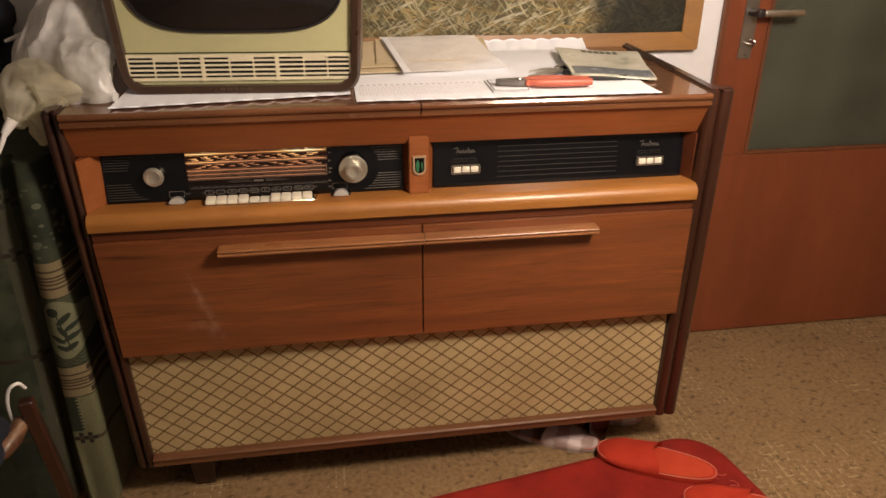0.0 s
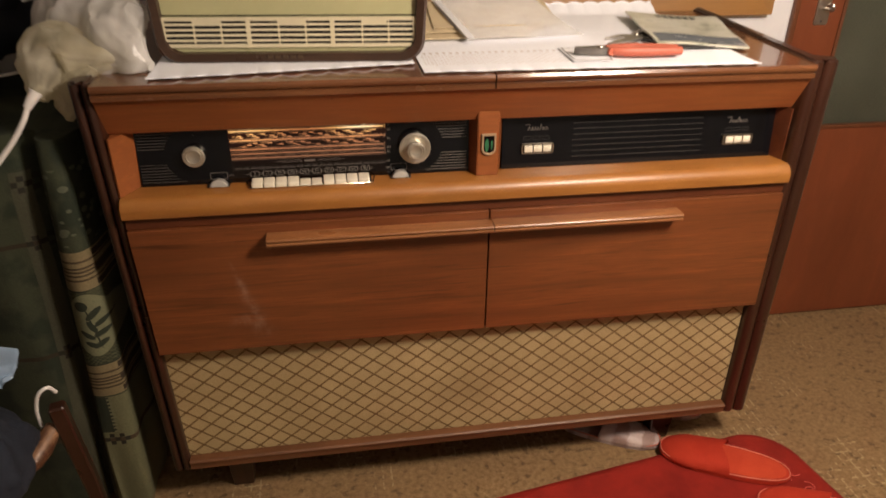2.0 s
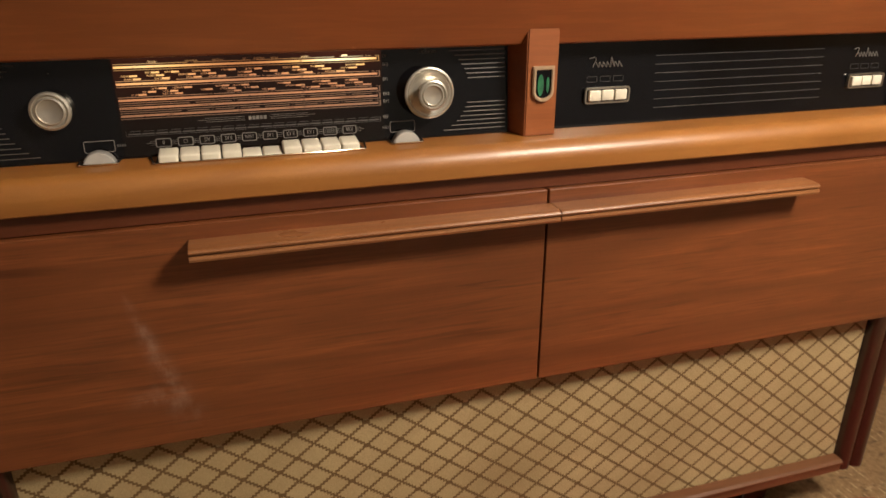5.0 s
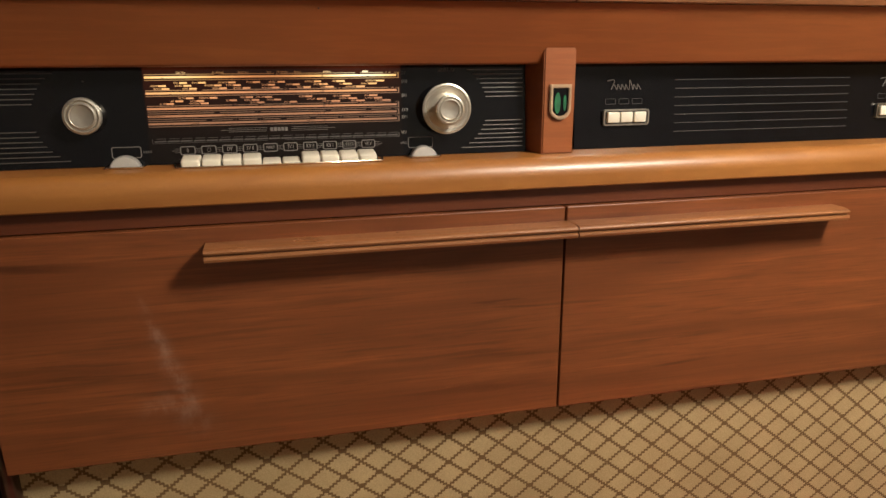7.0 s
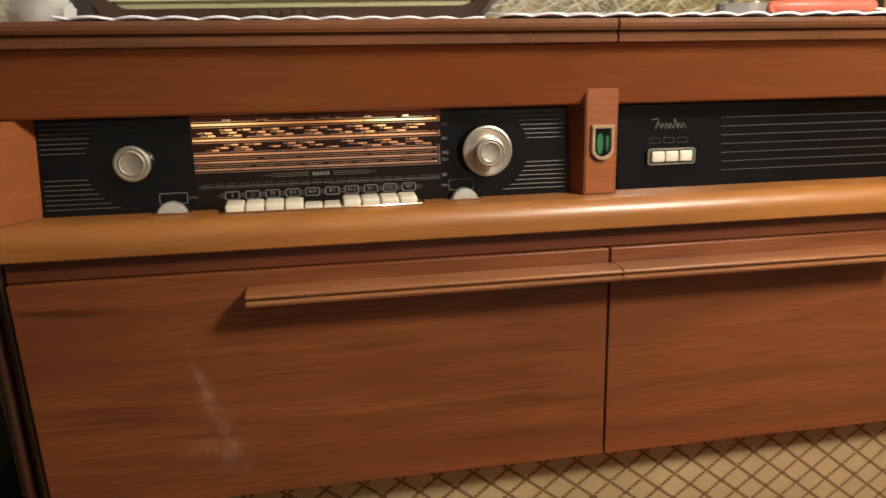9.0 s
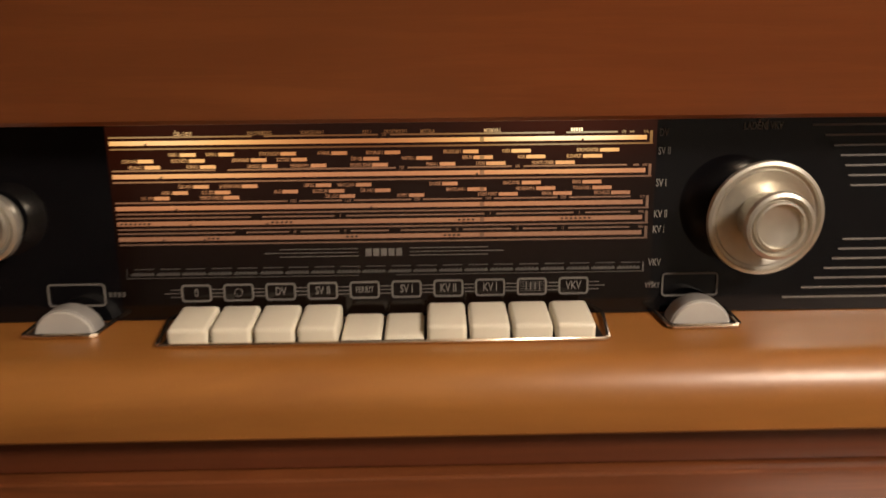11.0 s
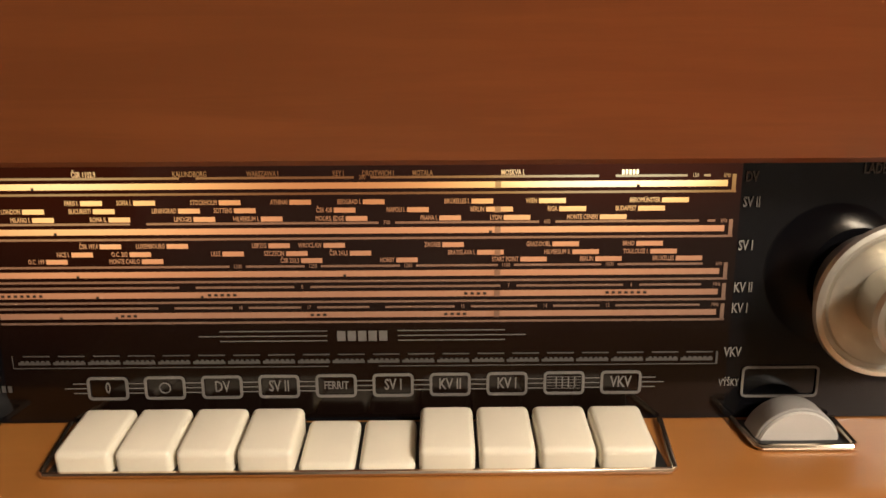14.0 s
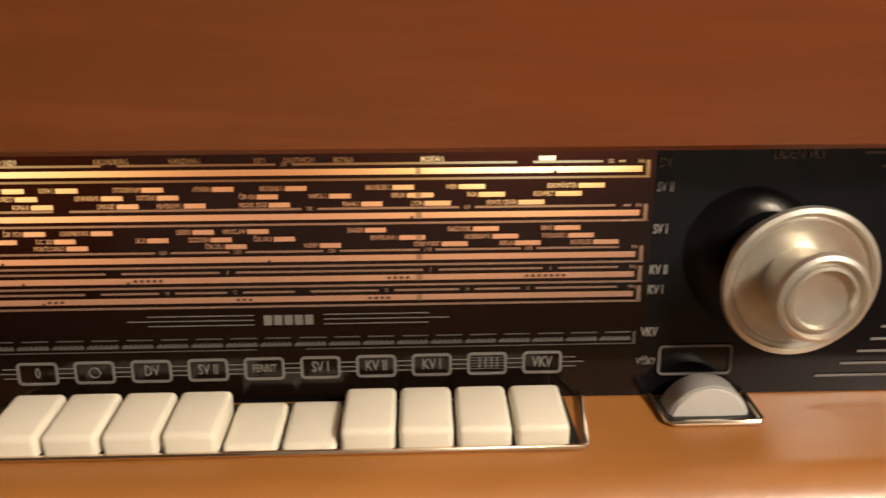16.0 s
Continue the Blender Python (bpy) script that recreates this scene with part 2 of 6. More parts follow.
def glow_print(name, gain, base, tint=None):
    """Translucent scale print; the glow of two small pilot lamps behind the glass is painted as emission pools that
    fade with distance.
    """
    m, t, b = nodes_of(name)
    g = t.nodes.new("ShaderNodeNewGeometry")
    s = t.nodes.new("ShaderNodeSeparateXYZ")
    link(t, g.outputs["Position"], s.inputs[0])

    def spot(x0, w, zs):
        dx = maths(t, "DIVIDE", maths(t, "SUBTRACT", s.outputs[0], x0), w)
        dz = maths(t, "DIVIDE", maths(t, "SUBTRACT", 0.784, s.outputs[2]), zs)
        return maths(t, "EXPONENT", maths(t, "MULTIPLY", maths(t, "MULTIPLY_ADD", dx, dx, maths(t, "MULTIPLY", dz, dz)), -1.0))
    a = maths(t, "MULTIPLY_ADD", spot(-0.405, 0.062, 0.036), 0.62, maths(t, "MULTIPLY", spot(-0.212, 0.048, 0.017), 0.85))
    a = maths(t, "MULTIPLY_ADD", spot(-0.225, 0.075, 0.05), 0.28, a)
    # broad weak pool, also standing in for haze reflected on the glass
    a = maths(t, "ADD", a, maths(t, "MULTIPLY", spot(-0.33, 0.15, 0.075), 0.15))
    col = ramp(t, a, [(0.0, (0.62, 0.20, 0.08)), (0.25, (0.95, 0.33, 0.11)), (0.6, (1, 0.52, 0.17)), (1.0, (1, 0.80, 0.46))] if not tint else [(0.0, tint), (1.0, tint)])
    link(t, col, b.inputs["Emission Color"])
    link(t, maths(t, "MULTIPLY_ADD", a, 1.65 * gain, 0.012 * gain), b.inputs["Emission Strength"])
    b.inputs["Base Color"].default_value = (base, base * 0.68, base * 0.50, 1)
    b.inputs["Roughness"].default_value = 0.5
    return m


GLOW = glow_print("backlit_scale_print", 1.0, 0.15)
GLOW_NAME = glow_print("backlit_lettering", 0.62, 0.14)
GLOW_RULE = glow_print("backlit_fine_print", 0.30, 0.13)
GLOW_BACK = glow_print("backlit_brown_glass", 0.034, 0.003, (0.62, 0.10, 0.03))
GLOW_BACK.node_tree.nodes["Principled BSDF"].inputs["Roughness"].default_value = 0.1


def eye_green():
    m, t, b = nodes_of("green_tuning_eye_glow")
    p = position(t, (1, 1, 1))
    n = noise_tex(t, p, 90, 2)
    link(t, ramp(t, n, [(0.35, (0.01, 0.07, 0.03)), (0.65, (0.03, 0.30, 0.10))]), b.inputs["Emission Color"])
    b.inputs["Emission Strength"].default_value = 0.18
    b.inputs["Base Color"].default_value = (0.03, 0.10, 0.05, 1)
    b.inputs["Roughness"].default_value = 0.08
    return m


EYE_GREEN = eye_green()


def speaker_cloth_material():
    """Cream woven cloth with a diamond lattice of twisted brown thread."""
    m, t, b = nodes_of("diamond_speaker_cloth")
    g = t.nodes.new("ShaderNodeNewGeometry")
    s = t.nodes.new("ShaderNodeSeparateXYZ")
    link(t, g.outputs["Position"], s.inputs[0])
    stair = 0.0031
    zq = maths(t, "MULTIPLY", maths(t, "ROUND", maths(t, "DIVIDE", s.outputs[2], stair)), stair)
    u = maths(t, "DIVIDE", s.outputs[0], 0.0424)
    v = maths(t, "DIVIDE", zq, 0.0335)

    def line(a):
        f = maths(t, "ABSOLUTE", maths(t, "SUBTRACT", maths(t, "FRACT", a), 0.5))
        return maths(t, "LESS_THAN", f, 0.068)
    la, lb = line(maths(t, "ADD", u, v)), line(maths(t, "SUBTRACT", u, v))
    lines = maths(t, "MAXIMUM", la, lb)
    vec = position(t, (900, 900, 900))
    weave = noise_tex(t, vec, 1.0, 2)
    stain = noise_tex(t, position(t, (6, 6, 6)), 1.0, 4, 0.6)
    cream = ramp(t, weave, [(0.3, (0.37, 0.280, 0.138)), (0.7, (0.54, 0.415, 0.215))])
    cream = mix(t, 0.55, cream, ramp(t, stain, [(0.32, (0.62, 0.58, 0.52)), (0.62, (1, 1, 1))]), "MULTIPLY")
    dx = maths(t, "DIVIDE", maths(t, "ADD", s.outputs[0], 0.022), 0.050)
    dz = maths(t, "DIVIDE", maths(t, "SUBTRACT", s.outputs[2], 0.225), 0.038)
    spot = maths(t, "EXPONENT", maths(t, "MULTIPLY", maths(t, "MULTIPLY_ADD", dx, dx, maths(t, "MULTIPLY", dz, dz)), -1.0))
    cream = mix(t, maths(t, "MULTIPLY", maths(t, "MULTIPLY", spot, stain), 0.75), cream, (0.20, 0.135, 0.058))
    thread = ramp(t, weave, [(0.3, (0.105, 0.060, 0.018)), (0.7, (0.18, 0.105, 0.034))])
    link(t, mix(t, lines, cream, thread), b.inputs["Base Color"])
    b.inputs["Roughness"].default_value = 0.85
    bump(t, b, maths(t, "MULTIPLY_ADD", weave, 0.5, lines), 0.35, 0.0008)
    return m


SPEAKER_CLOTH = speaker_cloth_material()


def carpet_material():
    """Mottled short pile with scattered hatch marks of paler thread."""
    m, t, b = nodes_of("mottled_carpet")
    p = position(t)
    a = noise_tex(t, p, 90, 5, 0.7)
    blot = noise_tex(t, position(t, (44, 50, 1)), 1.0, 3, 0.55)
    c = ramp(t, a, [(0.30, (0.165, 0.095, 0.040)), (0.5, (0.258, 0.162, 0.074)), (0.70, (0.33, 0.220, 0.108))])
    c = mix(t, ramp(t, blot, [(0.35, (0.75, 0.75, 0.75)), (0.42, (0, 0, 0))]), c, (0.105, 0.062, 0.026))
    cell = 0.074
    q = position(t, (1 / cell, 1 / cell, 0))
    fl = t.nodes.new("ShaderNodeVectorMath")
    fl.operation = "FLOOR"
    link(t, q, fl.inputs[0])
    pick = t.nodes.new("ShaderNodeTexWhiteNoise")
    pick.noise_dimensions = "3D"
    link(t, fl.outputs[0], pick.inputs["Vector"])
    s = t.nodes.new("ShaderNodeSeparateXYZ")
    link(t, p, s.inputs[0])

    def threads(v, period, low):
        return both(maths(t, "LESS_THAN", maths(t, "FRACT", maths(t, "DIVIDE", v, period)), 0.2), maths(t, "GREATER_THAN", pick.outputs["Value"], low))

    def both(u, v):
        return maths(t, "MULTIPLY", u, v)
    hatch = maths(t, "MAXIMUM", threads(s.outputs[0], cell / 4, 0.62), threads(s.outputs[1], cell / 3, 0.78))
    ragged = ramp(t, noise_tex(t, p, 70, 3), [(0.48, (0, 0, 0)), (0.56, (1, 1, 1))])
    c = mix(t, both(both(hatch, ragged), 0.75), c, (0.44, 0.33, 0.18))
    drift = noise_tex(t, p, 3.2, 3)
    c = mix(t, 0.5, c, ramp(t, drift, [(0.3, (0.74, 0.68, 0.66)), (0.7, (1, 1, 0.94))]), "MULTIPLY")
    link(t, c, b.inputs["Base Color"])
    b.inputs["Roughness"].default_value = 0.95
    bump(t, b, maths(t, "MULTIPLY_ADD", hatch, 0.4, noise_tex(t, p, 260, 4, 0.7)), 0.6, 0.004)
    return m


CARPET = carpet_material()


def fabric_red(name, dark, light):
    m, t, b = nodes_of(name)
    n = noise_tex(t, position(t), 9, 4, 0.6)
    fuzz = noise_tex(t, position(t), 420, 3, 0.7)
    link(t, mix(t, 0.4, ramp(t, n, [(0.35, dark), (0.65, light)]), ramp(t, fuzz, [(0.3, (0.6, 0.6, 0.6)), (0.7, (1, 1, 1))]), "MULTIPLY"), b.inputs["Base Color"])
    b.inputs["Roughness"].default_value = 0.8
    b.inputs["Specular IOR Level"].default_value = 0.2
    bump(t, b, fuzz, 0.4, 0.002)
    return m


RED_RUG = fabric_red("red_plush", (0.20, 0.012, 0.008), (0.30, 0.020, 0.012))
RED_SLIPPER = fabric_red("red_felt", (0.40, 0.030, 0.014), (0.50, 0.046, 0.020))
RED_INSOLE = fabric_red("orange_red_felt", (0.48, 0.050, 0.021), (0.58, 0.074, 0.030))


def striped(name, pale, dusky, turn, period):
    """Sheer cloth with cross bands: pale glossy stripes between dusky ones."""
    m, t, b = nodes_of(name)
    g = t.nodes.new("ShaderNodeNewGeometry")
    s = t.nodes.new("ShaderNodeSeparateXYZ")
    link(t, g.outputs["Position"], s.inputs[0])
    along = maths(t, "MULTIPLY_ADD", s.outputs[0], math.cos(radians(turn)), maths(t, "MULTIPLY", s.outputs[1], math.sin(radians(turn))))
    wob = maths(t, "MULTIPLY_ADD", noise_tex(t, position(t), 28, 3, 0.6), 0.035, along)
    band = maths(t, "PINGPONG", maths(t, "DIVIDE", wob, period), 1.0)
    f = noise_tex(t, position(t), 300, 3)
    c = ramp(t, band, [(0.42, dusky), (0.62, pale)])
    link(t, mix(t, 0.3, c, ramp(t, f, [(0.3, (0.6, 0.6, 0.6)), (0.7, (1, 1, 1))]), "MULTIPLY"), b.inputs["Base Color"])
    b.inputs["Roughness"].default_value = 0.45
    bump(t, b, noise_tex(t, position(t), 60, 3), 0.3, 0.004)
    return m


SLIPPER_STRIPE = striped("pale_striped_satin", (0.50, 0.40, 0.385), (0.31, 0.21, 0.19), -27, 0.030)


def lace_material():
    """White crochet: cloth with a fine regular mesh of small holes."""
    m, t, b = nodes_of("white_lace")
    p = position(t, (240, 240, 240))
    s = t.nodes.new("ShaderNodeSeparateXYZ")
    link(t, p, s.inputs[0])
    fx = maths(t, "ABSOLUTE", maths(t, "SUBTRACT", maths(t, "FRACT", s.outputs[0]), 0.5))
    fy = maths(t, "ABSOLUTE", maths(t, "SUBTRACT", maths(t, "FRACT", s.outputs[1]), 0.5))
    hole = maths(t, "LESS_THAN", maths(t, "MAXIMUM", fx, fy), 0.26)
    g = t.nodes.new("ShaderNodeNewGeometry")
    w = t.nodes.new("ShaderNodeSeparateXYZ")
    link(t, g.outputs["Position"], w.inputs[0])

    def between(v, low, high):
        return maths(t, "MULTIPLY", maths(t, "GREATER_THAN", v, low), maths(t, "LESS_THAN", v, high))
    # an openwork band of slanting eyelets along the front, closed cloth elsewhere
    u = maths(t, "DIVIDE", w.outputs[0], 0.0115)
    v = maths(t, "DIVIDE", w.outputs[1], 0.0130)
    ea = maths(t, "ABSOLUTE", maths(t, "SUBTRACT", maths(t, "FRACT", maths(t, "ADD", u, v)), 0.5))
    eb = maths(t, "ABSOLUTE", maths(t, "SUBTRACT", maths(t, "FRACT", maths(t, "SUBTRACT", u, v)), 0.5))
    eyelet = maths(t, "LESS_THAN", maths(t, "ADD", ea, eb), 0.30)
    band = maths(t, "MULTIPLY", between(w.outputs[1], 0.050, 0.118), between(w.outputs[0], -0.105, 0.150))
    ladder = maths(t, "MULTIPLY", between(maths(t, "FRACT", u), 0.25, 0.75), between(w.outputs[1], 0.122, 0.130))
    ladder = maths(t, "MULTIPLY", ladder, between(w.outputs[0], -0.105, 0.165))
    f = maths(t, "MAXIMUM", maths(t, "MULTIPLY", hole, 0.30), maths(t, "MULTIPLY", maths(t, "MAXIMUM", maths(t, "MULTIPLY", eyelet, band), ladder), 1.9))
    n = noise_tex(t, position(t), 400, 3)
    c = mix(t, maths(t, "MULTIPLY", f, 0.32), ramp(t, n, [(0.3, (0.80, 0.83, 0.90)), (0.7, (0.88, 0.91, 0.97))]), (0.33, 0.25, 0.21))
    link(t, c, b.inputs["Base Color"])
    b.inputs["Roughness"].default_value = 0.85
    bump(t, b, maths(t, "MULTIPLY_ADD", n, 0.4, maths(t, "SUBTRACT", 1.0, f)), 0.4, 0.001)
    return m


LACE = lace_material()


def thin_plastic(name, colour, alpha, rough):
    m, t, b = nodes_of(name)
    n = noise_tex(t, position(t), 14, 5, 0.65)
    link(t, ramp(t, n, [(0.3, tuple(c * 0.82 for c in colour)), (0.7, colour)]), b.inputs["Base Color"])
    b.inputs["Roughness"].default_value = rough
    link(t, ramp(t, noise_tex(t, position(t), 9, 3, 0.6), [(0.35, (alpha - 0.08,) * 3), (0.65, (min(1, alpha + 0.08),) * 3)]), b.inputs["Alpha"])
    b.inputs["Subsurface Weight"].default_value = 0.0
    bump(t, b, n, 0.5, 0.006)
    return m


def bag_film(name, pale, white, thin_alpha, full_alpha, through_tint):
    """Thin milky film: part lets light through, with sharp fine creases."""
    m, t, b = nodes_of(name)
    p = position(t)
    n = noise_tex(t, position(t, (34, 34, 17)), 1.0, 4, 0.6, 1.2)
    ridge = maths(t, "ABSOLUTE", maths(t, "SUBTRACT", n, 0.5))
    link(t, ramp(t, noise_tex(t, p, 11, 3), [(0.35, pale), (0.65, white)]), b.inputs["Base Color"])
    b.inputs["Roughness"].default_value = 0.24
    link(t, ramp(t, noise_tex(t, p, 9, 3, 0.6), [(0.38, (thin_alpha,) * 3), (0.56, (full_alpha,) * 3)]), b.inputs["Alpha"])
    bump(t, b, ridge, 0.35, 0.010)
    thin = t.nodes.new("ShaderNodeBsdfTranslucent")
    thin.inputs["Color"].default_value = (*through_tint, 1)
    both = t.nodes.new("ShaderNodeMixShader")
    both.inputs[0].default_value = 0.42
    out = [q for q in t.nodes if q.type == "OUTPUT_MATERIAL"][0]
    link(t, b.outputs[0], both.inputs[1])
    link(t, thin.outputs[0], both.inputs[2])
    link(t, both.outputs[0], out.inputs["Surface"])
    return m


BAG_PLASTIC = bag_film("white_bag_film", (0.76, 0.75, 0.71), (0.92, 0.92, 0.93), 0.40, 0.94, (0.80, 0.78, 0.72))
BAG_THIN = bag_film("thin_yellowed_bag_film", (0.66, 0.62, 0.47), (0.88, 0.86, 0.77), 0.22, 0.72, (0.84, 0.79, 0.60))
FOIL = thin_plastic("clear_sleeve_film", (0.88, 0.88, 0.90), 0.56, 0.18)


def door_glass_material():
    m, t, b = nodes_of("frosted_door_glass")
    v = node(t, "ShaderNodeTexVoronoi", Scale=180)
    link(t, position(t), v.inputs["Vector"])
    n = noise_tex(t, position(t), 3, 2)
    link(t, ramp(t, n, [(0.3, (0.050, 0.056, 0.042)), (0.7, (0.092, 0.100, 0.075))]), b.inputs["Base Color"])
    b.inputs["Roughness"].default_value = 0.28
    bump(t, b, v.outputs["Distance"], 0.5, 0.002)
    return m


DOOR_GLASS = door_glass_material()


def picture_material():
    """A photograph of dry reeds: tangled pale strokes over brown and a dark pond at one side."""
    m, t, b = nodes_of("reed_photograph")

    def strokes(turn, sx, sz, thr):
        mp = t.nodes.new("ShaderNodeMapping")
        g = t.nodes.new("ShaderNodeNewGeometry")
        vr = t.nodes.new("ShaderNodeVectorRotate")
        vr.rotation_type = "Y_AXIS"
        vr.inputs["Angle"].default_value = radians(turn)
        mp.inputs["Scale"].default_value = (sx * 1.45, 1, sz * 1.2)
        link(t, g.outputs["Position"], vr.inputs["Vector"])
        link(t, vr.outputs[0], mp.inputs["Vector"])
        return ramp(t, noise_tex(t, mp.outputs[0], 1.0, 3, 0.6, 0.6), [(thr, (0, 0, 0)), (thr + 0.07, (1, 1, 1))])
    base = ramp(t, noise_tex(t, position(t, (16, 1, 16)), 1.0, 5, 0.7), [(0.35, (0.045, 0.038, 0.016)), (0.52, (0.17, 0.12, 0.045)), (0.7, (0.42, 0.26, 0.085))])
    c = mix(t, strokes(15, 130, 20, 0.50), base, (0.15, 0.14, 0.065))
    c = mix(t, strokes(-40, 120, 17, 0.54), c, (0.34, 0.31, 0.19))
    c = mix(t, strokes(62, 130, 15, 0.52), c, (0.07, 0.06, 0.022))
    c = mix(t, strokes(-68, 105, 12, 0.57), c, (0.46, 0.43, 0.32))
    c = mix(t, strokes(35, 110, 13, 0.57), c, (0.40, 0.36, 0.22))
    c = mix(t, strokes(80, 100, 15, 0.58), c, (0.34, 0.25, 0.10))
    shade = ramp(t, noise_tex(t, position(t, (7, 1, 9)), 1.0, 3), [(0.35, (0.45, 0.47, 0.40)), (0.62, (1, 1, 1))])
    c = mix(t, 0.8, c, shade, "MULTIPLY")
    g = t.nodes.new("ShaderNodeNewGeometry")
    s = t.nodes.new("ShaderNodeSeparateXYZ")
    link(t, g.outputs["Position"], s.inputs[0])
    edge = maths(t, "ADD", s.outputs[0], maths(t, "MULTIPLY", noise_tex(t, position(t, (20, 1, 20)), 1.0, 4), 0.12))
    c = mix(t, ramp(t, edge, [(0.535, (0, 0, 0)), (0.60, (1, 1, 1))]), c, mix(t, 0.13, (0.012, 0.016, 0.016), c))
    link(t, c, b.inputs["Base Color"])
    b.inputs["Roughness"].default_value = 0.3
    return m


PICTURE = picture_material()


def blanket_material():
    """Green jacquard blanket: dark fields, cream medallions with leaf sprays, tan borders and dark checks."""
    m, t, b = nodes_of("green_jacquard")
    g = t.nodes.new("ShaderNodeNewGeometry")
    s = t.nodes.new("ShaderNodeSeparateXYZ")
    link(t, g.outputs["Position"], s.inputs[0])
    x, z = maths(t, "SUBTRACT", s.outputs[0], 0.009), s.outputs[2]
    weave = noise_tex(t, position(t), 330, 3)

    def over(v, low):
        return maths(t, "GREATER_THAN", v, low)

    def between(v, low, high):
        return maths(t, "MULTIPLY", over(v, low), maths(t, "LESS_THAN", v, high))

    def both(a, c):
        return maths(t, "MULTIPLY", a, c)

    def oval(cx, cz, rx, rz, turn=0.0):
        dx, dz = maths(t, "SUBTRACT", x, cx), maths(t, "SUBTRACT", z, cz)
        co, si = math.cos(radians(turn)), math.sin(radians(turn))
        u = maths(t, "DIVIDE", maths(t, "MULTIPLY_ADD", dz, si, maths(t, "MULTIPLY", dx, co)), rx)
        v = maths(t, "DIVIDE", maths(t, "SUBTRACT", maths(t, "MULTIPLY", dz, co), maths(t, "MULTIPLY", dx, si)), rz)
        return maths(t, "LESS_THAN", maths(t, "MULTIPLY_ADD", u, u, maths(t, "MULTIPLY", v, v)), 1.0)

    def block(x0, x1, z0, z1):
        return both(between(x, x0, x1), between(z, z0, z1))
    green, cream, tan, brown, olive = (0.016, 0.024, 0.012), (0.17, 0.175, 0.10), (0.21, 0.165, 0.085), (0.028, 0.018, 0.008), (0.135, 0.135, 0.07)
    patchy = ramp(t, noise_tex(t, position(t), 12, 3), [(0.45, (0, 0, 0)), (0.55, (1, 1, 1))])
    c = mix(t, patchy, green, (0.036, 0.044, 0.022))
    strip = over(x, -0.742)
    # pale fields and small sprigs on the strip that hangs beside the console
    c = mix(t, both(strip, between(z, -0.1, 0.29)), c, olive)
    c = mix(t, block(-0.742, -0.712, 0.205, 0.29), c, green)
    sprig = node(t, "ShaderNodeTexVoronoi", Scale=30)
    mp = t.nodes.new("ShaderNodeMapping")
    mp.inputs["Rotation"].default_value = (0.3, 0.5, 0.6)
    mp.inputs["Scale"].default_value = (1.3, 1.3, 2.0)
    link(t, g.outputs["Position"], mp.inputs["Vector"])
    link(t, mp.outputs[0], sprig.inputs["Vector"])
    c = mix(t, both(both(strip, between(z, 0.60, 0.73)), maths(t, "LESS_THAN", sprig.outputs["Distance"], 0.32)), c, (0.09, 0.10, 0.065))
    fine = node(t, "ShaderNodeTexChecker", Scale=260)
    link(t, g.outputs["Position"], fine.inputs["Vector"])
    c = mix(t, both(both(strip, between(z, 0.365, 0.515)), fine.outputs["Fac"]), c, (0.07, 0.075, 0.035))
    # cream medallion with leaves
    c = mix(t, oval(-0.706, 0.447, 0.036, 0.064), c, cream)
    for cx, cz, rx, rz, turn in ((-0.716, 0.487, 0.011, 0.010, 0), (-0.700, 0.470, 0.006, 0.016, -50), (-0.690, 0.452, 0.005, 0.014, -60), (-0.706, 0.445, 0.005, 0.014, 25), (-0.693, 0.430, 0.0055, 0.015, -65), (-0.716, 0.428, 0.005, 0.014, 50), (-0.698, 0.408, 0.0055, 0.014, -60), (-0.712, 0.408, 0.005, 0.012, 60), (-0.704, 0.442, 0.0016, 0.045, 8)):
        c = mix(t, oval(cx, cz, rx, rz, turn), c, green)
    # tan borders with brown rules
    for z0, z1 in ((0.293, 0.362), (0.518, 0.590)):
        c = mix(t, both(strip, between(z, z0, z1)), c, tan)
        for q in (0.24, 0.36, 0.46, 0.55, 0.72):
            zq = z0 + (z1 - z0) * q
            c = mix(t, both(strip, between(z, zq, zq + 0.0038)), c, (0.06, 0.04, 0.018))
        for q in (0.04, 0.40, 0.80):
            zq = z0 + (z1 - z0) * q
            c = mix(t, block(-0.684, -0.673, zq, zq + 0.011), c, brown)
    # dashed ladder, stepped crosses and brown cross-lines
    rung = maths(t, "LESS_THAN", maths(t, "FRACT", maths(t, "DIVIDE", z, 0.0085)), 0.5)
    c = mix(t, both(block(-0.716, -0.708, 0.205, 0.29), rung), c, (0.16, 0.16, 0.09))
    c = mix(t, between(z, 0.182, 0.191), c, (0.055, 0.034, 0.014))
    c = mix(t, block(-0.785, -0.757, -0.1, 0.72), c, (0.055, 0.055, 0.032))
    c = mix(t, both(over(-0.757, x), between(z, 0.592, 0.600)), c, brown)
    c = mix(t, both(over(-0.757, x), between(z, 0.372, 0.380)), c, brown)
    for cx, cz in ((-0.714, 0.187), (-0.762, 0.596), (-0.762, 0.376), (-0.762, 0.70)):
        for dx, dz in ((0, 0), (0.009, 0.009), (-0.009, 0.009), (0.009, -0.009), (-0.009, -0.009), (-0.018, 0), (0.018, 0)):
            c = mix(t, block(cx + dx - 0.0045, cx + dx + 0.0045, cz + dz - 0.0045, cz + dz + 0.0045), c, (0.014, 0.012, 0.006))
    c = mix(t, 0.5, c, ramp(t, weave, [(0.3, (0.5, 0.5, 0.5)), (0.7, (1, 1, 1))]), "MULTIPLY")
    link(t, c, b.inputs["Base Color"])
    b.inputs["Roughness"].default_value = 0.9
    bump(t, b, weave, 0.4, 0.002)
    return m


BLANKET = blanket_material()


